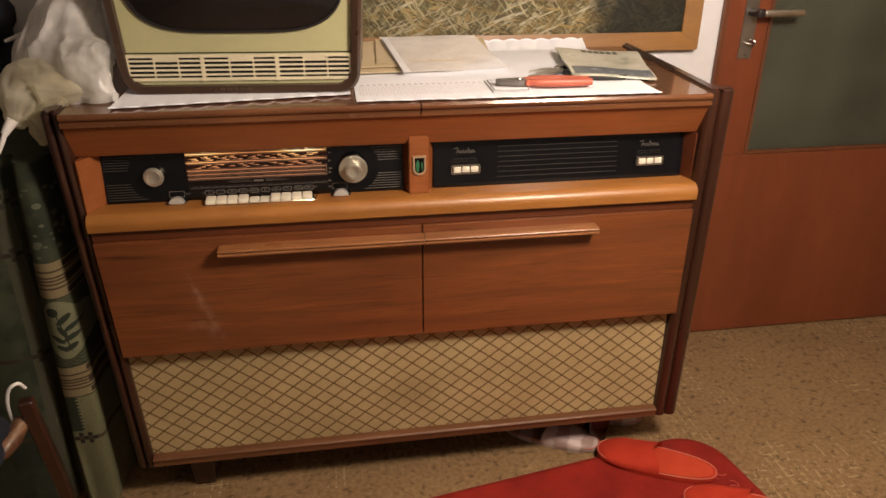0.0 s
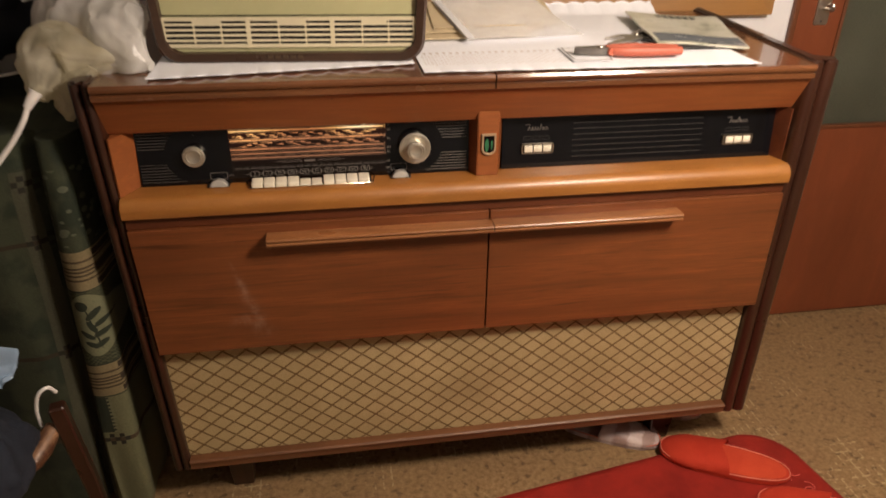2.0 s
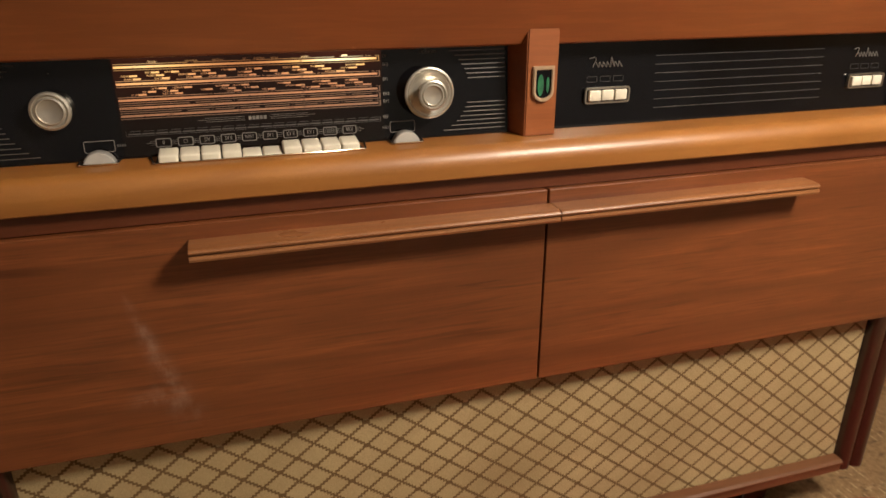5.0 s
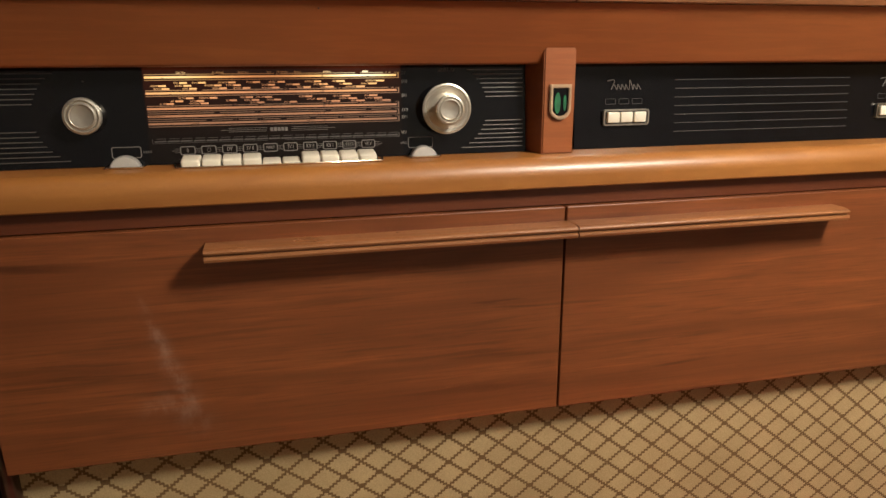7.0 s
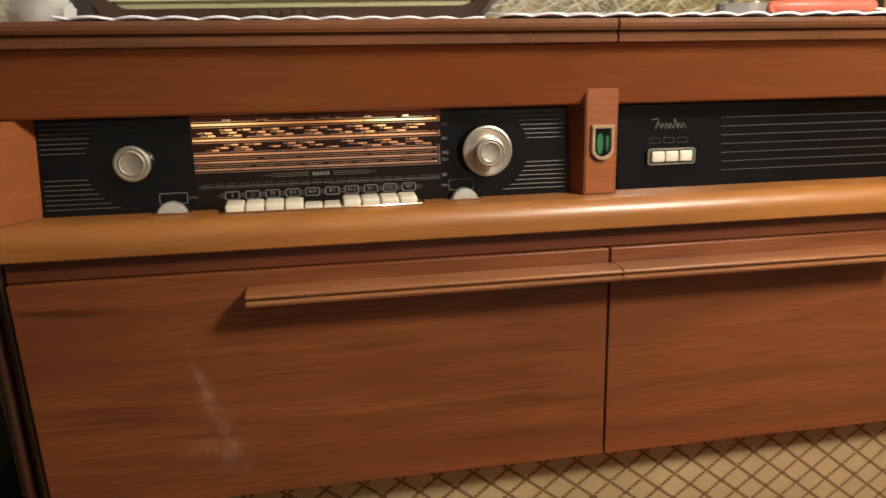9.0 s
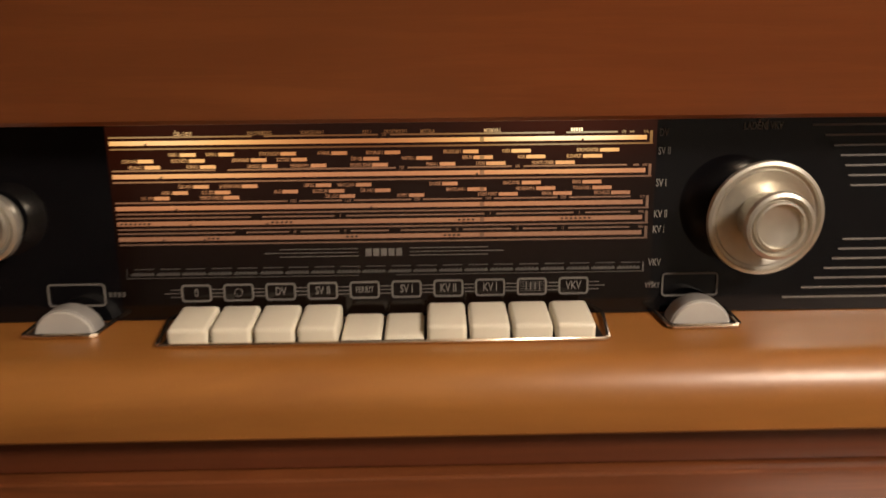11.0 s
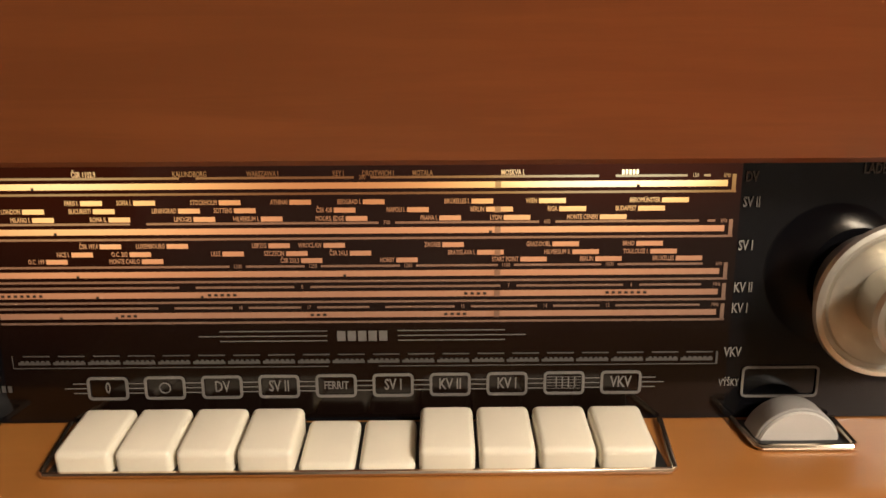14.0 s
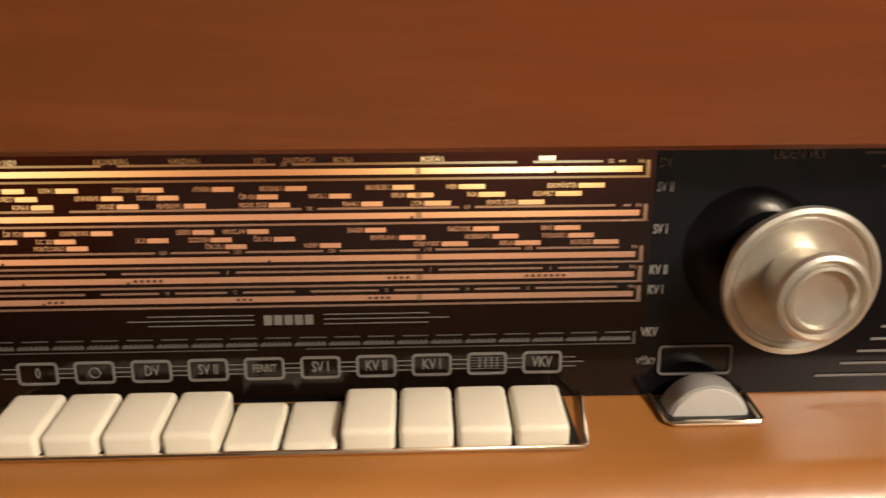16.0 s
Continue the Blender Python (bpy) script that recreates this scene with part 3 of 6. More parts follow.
# ---- mesh helpers ----
def part(name, bm, material, parent=None, label="", smooth=False):
    bmesh.ops.recalc_face_normals(bm, faces=bm.faces)
    me = bpy.data.meshes.new(name)
    bm.to_mesh(me)
    bm.free()
    if smooth:
        me.shade_smooth()
        me.set_sharp_from_angle(angle=radians(38))
    me.materials.append(material)
    ob = under(new(name, me), parent)
    if label:
        ob["label"] = label
    return ob


def empty(name, x, y, z):
    ob = new(name)
    ob.empty_display_size = 0.05
    ob.location = (x, y, z)
    return ob


def under(ob, parent):
    """Parents ob so that its world place stays."""
    ob.parent = parent
    ob.matrix_parent_inverse = Matrix.Translation(parent.location).inverted() if parent else Matrix()
    return ob


def box(bm, x0, x1, y0, y1, z0, z1, bevel=0.0, segments=2):
    made = bmesh.ops.create_cube(bm, size=1, matrix=Matrix.Translation(((x0 + x1) / 2, (y0 + y1) / 2, (z0 + z1) / 2)) @ Matrix.Diagonal((x1 - x0, y1 - y0, z1 - z0, 1)))
    if bevel:
        edges = list({e for v in made["verts"] for e in v.link_edges})
        bmesh.ops.bevel(bm, geom=edges, offset=bevel, segments=segments, affect="EDGES", profile=0.5)
    return bm


def a_box(*args, **kw):
    return box(bmesh.new(), *args, **kw)


def prism(outline, x0, x1, taper=None):
    """A solid between x0 and x1 with an outline of (y, z) points."""
    bm = bmesh.new()
    a = [bm.verts.new((x0, y, z)) for y, z in outline]
    b = [bm.verts.new((x1, y, z)) for y, z in outline]
    n = len(outline)
    for i in range(n):
        bm.faces.new((a[i], a[(i + 1) % n], b[(i + 1) % n], b[i]))
    bm.faces.new(a)
    bm.faces.new(b[::-1])
    return bm


def slab(outline, z0, z1, bm=None):
    """A solid between z0 and z1 with an outline of (x, y) points."""
    bm = bm or bmesh.new()
    a = [bm.verts.new((x, y, z0)) for x, y in outline]
    b = [bm.verts.new((x, y, z1)) for x, y in outline]
    n = len(outline)
    for i in range(n):
        bm.faces.new((a[i], a[(i + 1) % n], b[(i + 1) % n], b[i]))
    bm.faces.new(a[::-1])
    bm.faces.new(b)
    return bm


def turned(profile, m, n=40):
    """A solid of revolution: (radius, height) points turned about local z, at the pose m."""
    bm = bmesh.new()
    rings = []
    for r, h in profile:
        if r < 1e-6:
            rings.append([bm.verts.new(m @ Vector((0, 0, h)))])
        else:
            rings.append([bm.verts.new(m @ Vector((r * math.cos(2 * math.pi * i / n), r * math.sin(2 * math.pi * i / n), h))) for i in range(n)])
    for a, b in zip(rings, rings[1:]):
        for i in range(n):
            j = (i + 1) % n
            loop = [v for v in (a[i % len(a)], a[j % len(a)], b[j % len(b)], b[i % len(b)])]
            loop = list(dict.fromkeys(loop))
            if len(loop) > 2:
                bm.faces.new(loop)
    return bm


def tube(points, r, n=8, bm=None, close=True):
    """A round cord along points."""
    bm = bm or bmesh.new()
    pts = [Vector(p) for p in points]
    rings = []
    for i, p in enumerate(pts):
        d = (pts[min(i + 1, len(pts) - 1)] - pts[max(i - 1, 0)]).normalized()
        side = d.cross(Vector((0.13, 0.31, 0.94))).normalized()
        up = side.cross(d)
        rr = r[i] if isinstance(r, (list, tuple)) else r
        rings.append([bm.verts.new(p + rr * (math.cos(2 * math.pi * k / n) * side + math.sin(2 * math.pi * k / n) * up)) for k in range(n)])
    for a, b in zip(rings, rings[1:]):
        for k in range(n):
            bm.faces.new((a[k], a[(k + 1) % n], b[(k + 1) % n], b[k]))
    if close:
        bm.faces.new(rings[0])
        bm.faces.new(rings[-1][::-1])
    return bm


def curve_points(anchors, steps=8):
    """A smooth line through anchors."""
    a = [Vector(p) for p in anchors]
    a = [2 * a[0] - a[1], *a, 2 * a[-1] - a[-2]]
    out = []
    for i in range(1, len(a) - 2):
        for s in range(steps):
            u = s / steps
            p0, p1, p2, p3 = a[i - 1], a[i], a[i + 1], a[i + 2]
            out.append(0.5 * (2 * p1 + (p2 - p0) * u + (2 * p0 - 5 * p1 + 4 * p2 - p3) * u * u + (3 * p1 - p0 - 3 * p2 + p3) * u ** 3))
    out.append(a[-2])
    return out


def arc(cx, cy, r, a0, a1, n):
    return [(cx + r * math.cos(radians(a0 + (a1 - a0) * i / n)), cy + r * math.sin(radians(a0 + (a1 - a0) * i / n))) for i in range(n + 1)]


def rounded(x0, x1, y0, y1, r, n=6):
    return arc(x1 - r, y1 - r, r, 0, 90, n) + arc(x0 + r, y1 - r, r, 90, 180, n) + arc(x0 + r, y0 + r, r, 180, 270, n) + arc(x1 - r, y0 + r, r, 270, 360, n)


def lettering(name, body, size, m, material, parent, align="LEFT", width=1.0):
    """Flat raised letters from the built-in font as a mesh."""
    cu = bpy.data.curves.new(name, "FONT")
    cu.body, cu.size, cu.align_x, cu.align_y, cu.resolution_u = body, size, align, "CENTER", 2
    cu.offset = size * 0.022
    ob = bpy.data.objects.new(name, cu)
    scene.collection.objects.link(ob)
    me = bpy.data.meshes.new_from_object(ob.evaluated_get(bpy.context.evaluated_depsgraph_get()))
    bpy.data.objects.remove(ob)
    bpy.data.curves.remove(cu)
    me.transform(m @ Matrix.Diagonal((width, 1, 1, 1)))
    me.materials.clear()
    me.materials.append(material)
    me.name = name
    return under(new(name, me), parent)


# ---- the room ----
WALL_Y = 0.505
DOOR_L, DOOR_R = 0.853, 1.665


def structure(name, bm, material, label, category, smooth=False):
    return tagged(part(name, bm, material, smooth=smooth), label, category, kind="structure")


structure("floor", a_box(-1.8, 2.6, -3.2, 0.75, -0.06, 0), CARPET, "mottled beige and brown short-pile carpet", "carpet")
structure("ceiling", a_box(-1.8, 2.6, -3.2, 0.75, 2.55, 2.65), CEILING_WHITE, "plain white painted ceiling", "ceiling")
bm = bmesh.new()
box(bm, -1.8, DOOR_L - 0.002, WALL_Y, WALL_Y + 0.14, 0.0, 2.55)
box(bm, DOOR_R, 2.6, WALL_Y, WALL_Y + 0.14, 0.0, 2.55)
box(bm, DOOR_L - 0.002, DOOR_R, WALL_Y, WALL_Y + 0.14, 2.03, 2.55)
structure("wall_north", bm, WHITE_WALL, "white painted wall behind the radio console", "wall")
# unseen walls that close the room; their tones steer the bounce light
structure("wall_west", a_box(-1.9, -1.8, -3.2, 0.75, 0, 2.55), LOW_BOUNCE_WALL, "unseen dark brown side wall that damps bounce light", "wall")
structure("wall_east", a_box(2.6, 2.7, -3.2, 0.75, 0, 2.55), ROOM_WALL, "plain beige side wall", "wall")
structure("wall_south", a_box(-1.8, 2.6, -3.3, -3.2, 0, 2.55), REAR_WALL, "unseen pale grey rear wall that bounces fill light", "wall")
structure("wall_behind_door", a_box(0.6, 1.9, 0.70, 0.75, 0, 2.3), BLACK_MATT, "dark hallway wall behind the door", "wall")

# door with its case
case = structure("door_case", a_box(DOOR_L - 0.016, DOOR_L - 0.002, WALL_Y - 0.014, WALL_Y - 0.001, 0.001, 2.06, bevel=0.003), WOOD_CASE, "dark red-brown wooden door case", "door frame")
part("case_head", a_box(DOOR_L - 0.002, DOOR_R + 0.03, WALL_Y - 0.014, WALL_Y - 0.001, 2.03, 2.06, bevel=0.003), WOOD_CASE, case)
part("case_side", a_box(DOOR_R, DOOR_R + 0.03, WALL_Y - 0.014, WALL_Y - 0.001, 0.001, 2.03, bevel=0.003), WOOD_CASE, case)

door = empty("door_1", (DOOR_L + DOOR_R) / 2, WALL_Y + 0.02, 0)
tagged(door, "closed red-brown veneered door with a tall frosted glass pane", "door", kind="structure")
GL, GB, GT = 0.982, 0.590, 1.90
F0, F1 = WALL_Y - 0.006, WALL_Y + 0.040
part("lower_panel", a_box(DOOR_L, DOOR_R - 0.003, F0, F1, 0.004, GB - 0.012, bevel=0.002), WOOD_DOOR, door)
part("left_stile", a_box(DOOR_L, GL - 0.012, F0, F1, GB - 0.0115, GT, bevel=0.002), WOOD_DOOR, door)
part("right_stile", a_box(DOOR_R - 0.12, DOOR_R - 0.003, F0, F1, GB - 0.0115, GT, bevel=0.002), WOOD_DOOR, door)
part("top_rail", a_box(DOOR_L, DOOR_R - 0.003, F0, F1, GT + 0.0005, 2.026, bevel=0.002), WOOD_DOOR, door)
pane = part("glass_pane", a_box(GL - 0.011, DOOR_R - 0.121, F0 + 0.016, F0 + 0.021, GB - 0.011, GT - 0.001), DOOR_GLASS, door, "dark grey-green frosted glass pane")
for nm, b in (("glazing_bead", (GL - 0.012, GL - 0.003, GB - 0.011, GT)), ("glazing_bead", (GL - 0.003, DOOR_R - 0.12, GB - 0.011, GB - 0.002))):
    part(nm, a_box(b[0], b[1], F0 - 0.003, F0 + 0.012, b[2], b[3], bevel=0.002), WOOD_CASE, pane)
plate = part("lock_plate", slab([(x, z) for x, z in rounded(0.898, 0.934, 0.842, 1.069, 0.004)], 0, 0.003), BRASS_METAL, door, "worn steel lock plate")
plate.data.transform(Matrix(((1, 0, 0, 0), (0, 0, -1, F0 - 0.0002), (0, 1, 0, 0), (0, 0, 0, 1))))
hand = tube([(0.916, F0 - 0.003, 0.959), (0.916, F0 - 0.048, 0.959)], 0.010, 14)
part("handle_neck", hand, BLACK_PLASTIC, plate, smooth=True)
part("lever", a_box(0.922, 1.032, F0 - 0.055, F0 - 0.041, 0.951, 0.968, bevel=0.005, segments=3), SILVER, plate, "pale metal lever handle", smooth=True)
part("lever_root", a_box(0.904, 0.924, F0 - 0.056, F0 - 0.040, 0.949, 0.970, bevel=0.005), BLACK_PLASTIC, plate, smooth=True)
part("key", turned([(0, 0), (0.009, 0), (0.011, 0.003), (0.009, 0.006), (0, 0.006)], pose(0.919, F0 - 0.022, 0.884, 0, 70, 20)), BRASS_METAL, plate, "small steel key", smooth=True)
part("key_stem", tube([(0.917, F0 - 0.002, 0.880), (0.917, F0 - 0.024, 0.882)], 0.003), BRASS_METAL, plate)
for zz in (0.851, 1.060):
    part("screw", turned([(0, 0), (0.0035, 0), (0.003, 0.0015), (0, 0.002)], pose(0.916, F0 - 0.003, zz, 90, 0, 0), 12), DARK_STEEL, plate)

# skirting on the free wall
structure("baseboard", a_box(-1.8, DOOR_L - 0.017, WALL_Y - 0.012, WALL_Y - 0.001, 0.001, 0.06, bevel=0.002), WOOD_CASE, "dark wooden skirting board", "baseboard")

# ceiling lamp
cl = empty("ceiling_lamp", LAMP[0], LAMP[1], 2.55)
tagged(cl, "warm ceiling lamp on a thin rod with an opal glass dish", "lamp")
part("rod", tube([(LAMP[0], LAMP[1], 2.55), (LAMP[0], LAMP[1], LAMP[2] + 0.17)], 0.006), CHROME, cl)
part("shade", turned([(0.0, 0.14), (0.10, 0.135), (0.17, 0.10), (0.172, 0.102), (0.10, 0.139), (0.0, 0.144)], pose(LAMP[0], LAMP[1], LAMP[2] + 0.03)), SHADE_GLASS, cl, smooth=True)

# framed photograph on the wall
PX0, PX1, PZ0, PZ1, PW = -0.45, 0.772, 0.871, 1.62, 0.043
pic = empty("framed_picture", (PX0 + PX1) / 2, WALL_Y - 0.02, PZ0)
tagged(pic, "large framed photograph of dry reeds in a honey-brown wooden frame", "picture")
for nm, q in (("frame_bottom", [(PX0, PZ0), (PX1, PZ0), (PX1 - PW, PZ0 + PW), (PX0 + PW, PZ0 + PW)]), ("frame_top", [(PX0, PZ1), (PX1, PZ1), (PX1 - PW, PZ1 - PW), (PX0 + PW, PZ1 - PW)]),
              ("frame_side", [(PX1, PZ0), (PX1, PZ1), (PX1 - PW, PZ1 - PW), (PX1 - PW, PZ0 + PW)]), ("frame_side", [(PX0, PZ0), (PX0, PZ1), (PX0 + PW, PZ1 - PW), (PX0 + PW, PZ0 + PW)])):
    bm = bmesh.new()
    lo = [bm.verts.new((x, WALL_Y - 0.002, z)) for x, z in q]
    hi = [bm.verts.new((x, WALL_Y - (0.026 if i < 2 else 0.017), z)) for i, (x, z) in enumerate(q)]
    for i in range(4):
        bm.faces.new((lo[i], lo[(i + 1) % 4], hi[(i + 1) % 4], hi[i]))
    bm.faces.new(lo)
    bm.faces.new(hi)
    part(nm, bm, WOOD_FRAME, pic)
part("photograph", a_box(PX0 + PW - 0.003, PX1 - PW + 0.003, WALL_Y - 0.012, WALL_Y - 0.006, PZ0 + PW - 0.003, PZ1 - PW + 0.003), PICTURE, pic, "photograph of tangled pale reeds beside dark water")


# ---- the radio console ----
XL, XR, TOP, RISE = -0.6078, 0.558, 0.870, 0.040
LEAN = 0.0377


def top_z(y):
    """Height of the lid at depth y; it rises gently to the back."""
    return TOP + RISE * max(y, 0.0)


con = empty("radio_console", -0.015, 0.22, 0)
tagged(con, "vintage walnut radio console with lit scale and diamond speaker cloth", "radio console")


def side_panel(sign, x_in_top, x_in_low, th):
    """A leaning side board whose front edge has two half-round ribs."""
    plan = [(0.0, 0.45), (0.0, 0.020)]
    w = th / 0.0415
    plan += [(w * (0.0100 - 0.0100 * math.cos(radians(a))), 0.020 - 0.010 * math.sin(radians(a))) for a in (30, 60, 90, 120, 150)]
    plan += [(w * 0.0200, 0.019)]
    plan += [(w * (0.0305 - 0.0105 * math.cos(radians(a))), 0.020 - 0.010 * math.sin(radians(a))) for a in (30, 60, 90, 120, 150)]
    plan += [(th, 0.020), (th, 0.034), (0.017, 0.040), (0.017, 0.45)]
    bm = bmesh.new()
    rings = []
    for k in range(4):
        u = k / 3
        xi = x_in_low + (x_in_top - x_in_low) * u
        rings.append([bm.verts.new((xi + sign * dx, y, 0.104 + (0.874 + (RISE + 0.008) * y - 0.104) * u)) for dx, y in plan])
    n = len(plan)
    for a, b in zip(rings, rings[1:]):
        for i in range(n):
            bm.faces.new((a[i], a[(i + 1) % n], b[(i + 1) % n], b[i]))
    bm.faces.new(rings[0])
    top = bm.faces.new(rings[-1])
    bmesh.ops.bevel(bm, geom=list(top.edges), offset=0.0042, segments=3, affect="EDGES")
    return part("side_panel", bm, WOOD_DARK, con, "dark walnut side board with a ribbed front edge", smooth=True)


def board_x(z):
    """The inner face of the leaning board at height z, on the bag's side."""
    return -0.580 - (z - 0.104) * LEAN


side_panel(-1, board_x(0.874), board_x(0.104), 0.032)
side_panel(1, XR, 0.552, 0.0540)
EDGE = [(0.0, 0.8462), (-0.003, 0.8475), (-0.003, 0.8545), (0.0005, 0.8558), (0.0015, 0.8575), (-0.003, 0.859), (-0.0045, 0.862), (-0.0045, 0.8655), (-0.002, TOP), (0.450, TOP + RISE * 0.45), (0.450, 0.8462)]
part("lid", prism(EDGE, XL + 0.0008, -0.0012), WOOD_DARK_X, con, "dark polished lid board with a grooved front edge")
part("lid", prism(EDGE, 0.0012, XR - 0.0008), WOOD_DARK_X, con)
part("back_panel", a_box(-0.586, 0.556, 0.440, 0.449, 0.11, 0.845), WOOD_SHADED, con)
part("bottom_board", a_box(-0.578, 0.552, 0.035, 0.438, 0.106, 0.122), WOOD_DARK_X, con)
part("inner_baffle", a_box(-0.58, 0.551, 0.090, 0.098, 0.123, 0.845), BLACK_MATT, con)


def dial_y(z):
    return 0.054 + (z - 0.685) * 0.09


# slanted fascia above the scales, cheeks at both ends
part("fascia", prism([(0.0040, 0.8458), (0.0375, 0.7868), (0.0395, 0.7850), (0.0425, 0.7845), (0.0885, 0.7895), (0.0885, 0.8458)], XL + 0.0005, XR - 0.0005), WOOD_FASCIA, con, "slanted orange-brown veneered fascia")
part("chipped_speck", turned([(0, 0), (0.0010, 0), (0.0006, 0.0002), (0, 0.0003)], pose(-0.2585, 0.0082, 0.8380, 60, 0, 0), 10), BLACK_MATT, con)
bm = slab([(-0.6025, 0.0135), (-0.5995, 0.0120), (-0.5756, dial_y(0.73) + 0.003), (-0.5756, 0.0880), (-0.6025, 0.0880)], 0.6885, 0.7840)
part("cheek", bm, WOOD_FASCIA, con)
# right cheek turns from the lamp; the darker wood paints its shade
bm = slab([(XR - 0.0006, 0.030), (XR - 0.0030, 0.030), (XR - 0.0125, dial_y(0.73) + 0.003), (XR - 0.0125, 0.0880), (XR - 0.0006, 0.0880)], 0.6885, 0.7840)
part("cheek", bm, WOOD_SHADED, con)
SILL = [(0.0870, 0.6880), (0.0140, 0.6880)] + [(0.0140 + 0.0195 * math.cos(radians(a)), 0.6685 + 0.0195 * math.sin(radians(a))) for a in range(100, 181, 10)] + [(-0.0045, 0.6570), (-0.0030, 0.6555), (0.0870, 0.6555)]
part("sill", prism(SILL, board_x(0.66) + 0.0006, XR - 0.0005), WOOD_SILL, con, "honey-brown rounded sill below the scales", smooth=True)
part("rail", a_box(board_x(0.635) + 0.0005, XR - 0.0005, 0.0070, 0.080, 0.6350, 0.6550), WOOD_SHADED, con, "recessed red-brown rail, darkened in colour for the sill's shade")

# post with the tuning eye between the two scales
bm = slab([(-0.0197, 0.0290), (0.0163, 0.0290), (0.0300, 0.0640), (0.0300, 0.0870), (-0.0290, 0.0870), (-0.0290, 0.0640)], 0.6882, 0.8060)
bmesh.ops.bevel(bm, geom=[e for e in bm.edges if all(abs(v.co.y - 0.0290) < 1e-6 for v in e.verts)], offset=0.0012, segments=2, affect="EDGES")
part("post", bm, WOOD_FASCIA, con)
EX, EZ = -0.0008, 0.7445


def eye_outline(w, h):
    top = h / 2
    return [(w / 2, top), (-w / 2, top)] + [(EX * 0 + w / 2 * math.cos(radians(a)), -h / 2 + w / 2 * 0.9 + w / 2 * 0.9 * math.sin(radians(a))) for a in range(180, 361, 15)]


def front(bm, y):
    """Turns a slab drawn in (x, z) to face the front, its base at y."""
    bm.transform(Matrix(((1, 0, 0, 0), (0, 0, -1, y), (0, 1, 0, 0), (0, 0, 0, 1))))
    return bm


def ring(outer, inner, z0, z1):
    bm = bmesh.new()
    n = len(outer)
    rows = [[bm.verts.new((x, y, z)) for x, y in o] for o, z in ((outer, z0), (outer, z1), (inner, z1), (inner, z0))]
    for a, b in zip(rows, rows[1:] + rows[:1]):
        for i in range(n):
            bm.faces.new((a[i], a[(i + 1) % n], b[(i + 1) % n], b[i]))
    return bm


shift = lambda pts, x, z: [(px + x, pz + z) for px, pz in pts]
eye = part("tuning_eye", front(slab(shift(eye_outline(0.0185, 0.031), EX, EZ), 0, 0.0012), 0.0288), BLACK_GLASS, con, "green glowing tuning eye in a brass shield frame")
frame_bm = front(ring(shift(eye_outline(0.0250, 0.0380), EX, EZ), shift(eye_outline(0.0180, 0.0300), EX, EZ), 0, 0.0036), 0.0289)
bmesh.ops.bevel(frame_bm, geom=[e for e in frame_bm.edges if max(v.co.y for v in e.verts) < 0.0256], offset=0.0008, segments=2, affect="EDGES")
part("eye_frame", frame_bm, EYE_BRASS, eye, "pale brass shield frame")
for ex, ew, eh in ((-0.0032, 0.0034, 0.0115), (0.0052, 0.0018, 0.0085)):
    oval = [(EX + ex + ew * math.cos(radians(a)), EZ - 0.001 + eh * math.sin(radians(a))) for a in range(0, 360, 15)]
    part("eye_segment", front(slab(oval, 0.0, 0.0010), 0.0275), EYE_GREEN, eye)

# two flaps with long handle strips
HANDLE = [(0.0002, 0.6178), (-0.0150, 0.6182), (-0.0245, 0.6178), (-0.0285, 0.6166), (-0.0302, 0.6148), (-0.0297, 0.6132), (-0.0262, 0.6126), (-0.0262, 0.6110), (-0.0300, 0.6104), (-0.0307, 0.6080), (-0.0297, 0.6055), (-0.0262, 0.6044), (0.0002, 0.6020)]
for x0, x1, h0, h1 in ((XL + 0.001, -0.0012, -0.380, 0.0020), (0.0012, XR - 0.001, 0.0034, 0.3480)):
    bm = a_box(x0, x1, 0.0, 0.018, 0.3895, 0.6335, bevel=0.0012)
    for v in bm.verts:
        if v.co.x < -0.5:
            v.co.x += board_x(v.co.z) + 0.001 - x0
    flap = part("flap", bm, WOOD_FLAP, con, "red-brown veneered drop flap with long horizontal grain")
    part("handle", prism(HANDLE, h0, h1), WOOD_HANDLE, flap, "light brown grooved handle strip")

# speaker cloth and plinth
part("speaker_cloth", a_box(-0.5895, 0.5515, 0.0270, 0.0290, 0.1235, 0.389), SPEAKER_CLOTH, con, "cream speaker cloth with a brown diamond lattice")
part("bottom_rail", prism([(0.0268, 0.1275), (0.0105, 0.1270), (0.0065, 0.1245), (0.0065, 0.1210), (0.0095, 0.1190), (0.0095, 0.1060), (0.0340, 0.1055), (0.0340, 0.1230), (0.0268, 0.1232)], board_x(0.115) + 0.0006, 0.5515), WOOD_LIP, con, "brown lipped bottom rail")
for lx in (-0.494, 0.438):
    for ly in (0.078, 0.385):
        bm = bmesh.new()
        a = [bm.verts.new((lx + dx * 0.021, ly + dy * 0.019, 0.001)) for dx, dy in ((-1, -1), (1, -1), (1, 1), (-1, 1))]
        b = [bm.verts.new((lx + dx * 0.029, ly + dy * 0.026, 0.1055)) for dx, dy in ((-1, -1), (1, -1), (1, 1), (-1, 1))]
        for i in range(4):
            bm.faces.new((a[i], a[(i + 1) % 4], b[(i + 1) % 4], b[i]))
        bm.faces.new(a)
        bm.faces.new(b)
        bmesh.ops.bevel(bm, geom=list(bm.edges), offset=0.002, segments=1, affect="EDGES")
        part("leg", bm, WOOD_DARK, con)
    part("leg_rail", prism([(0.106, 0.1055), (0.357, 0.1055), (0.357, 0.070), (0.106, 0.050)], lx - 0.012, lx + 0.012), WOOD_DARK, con)


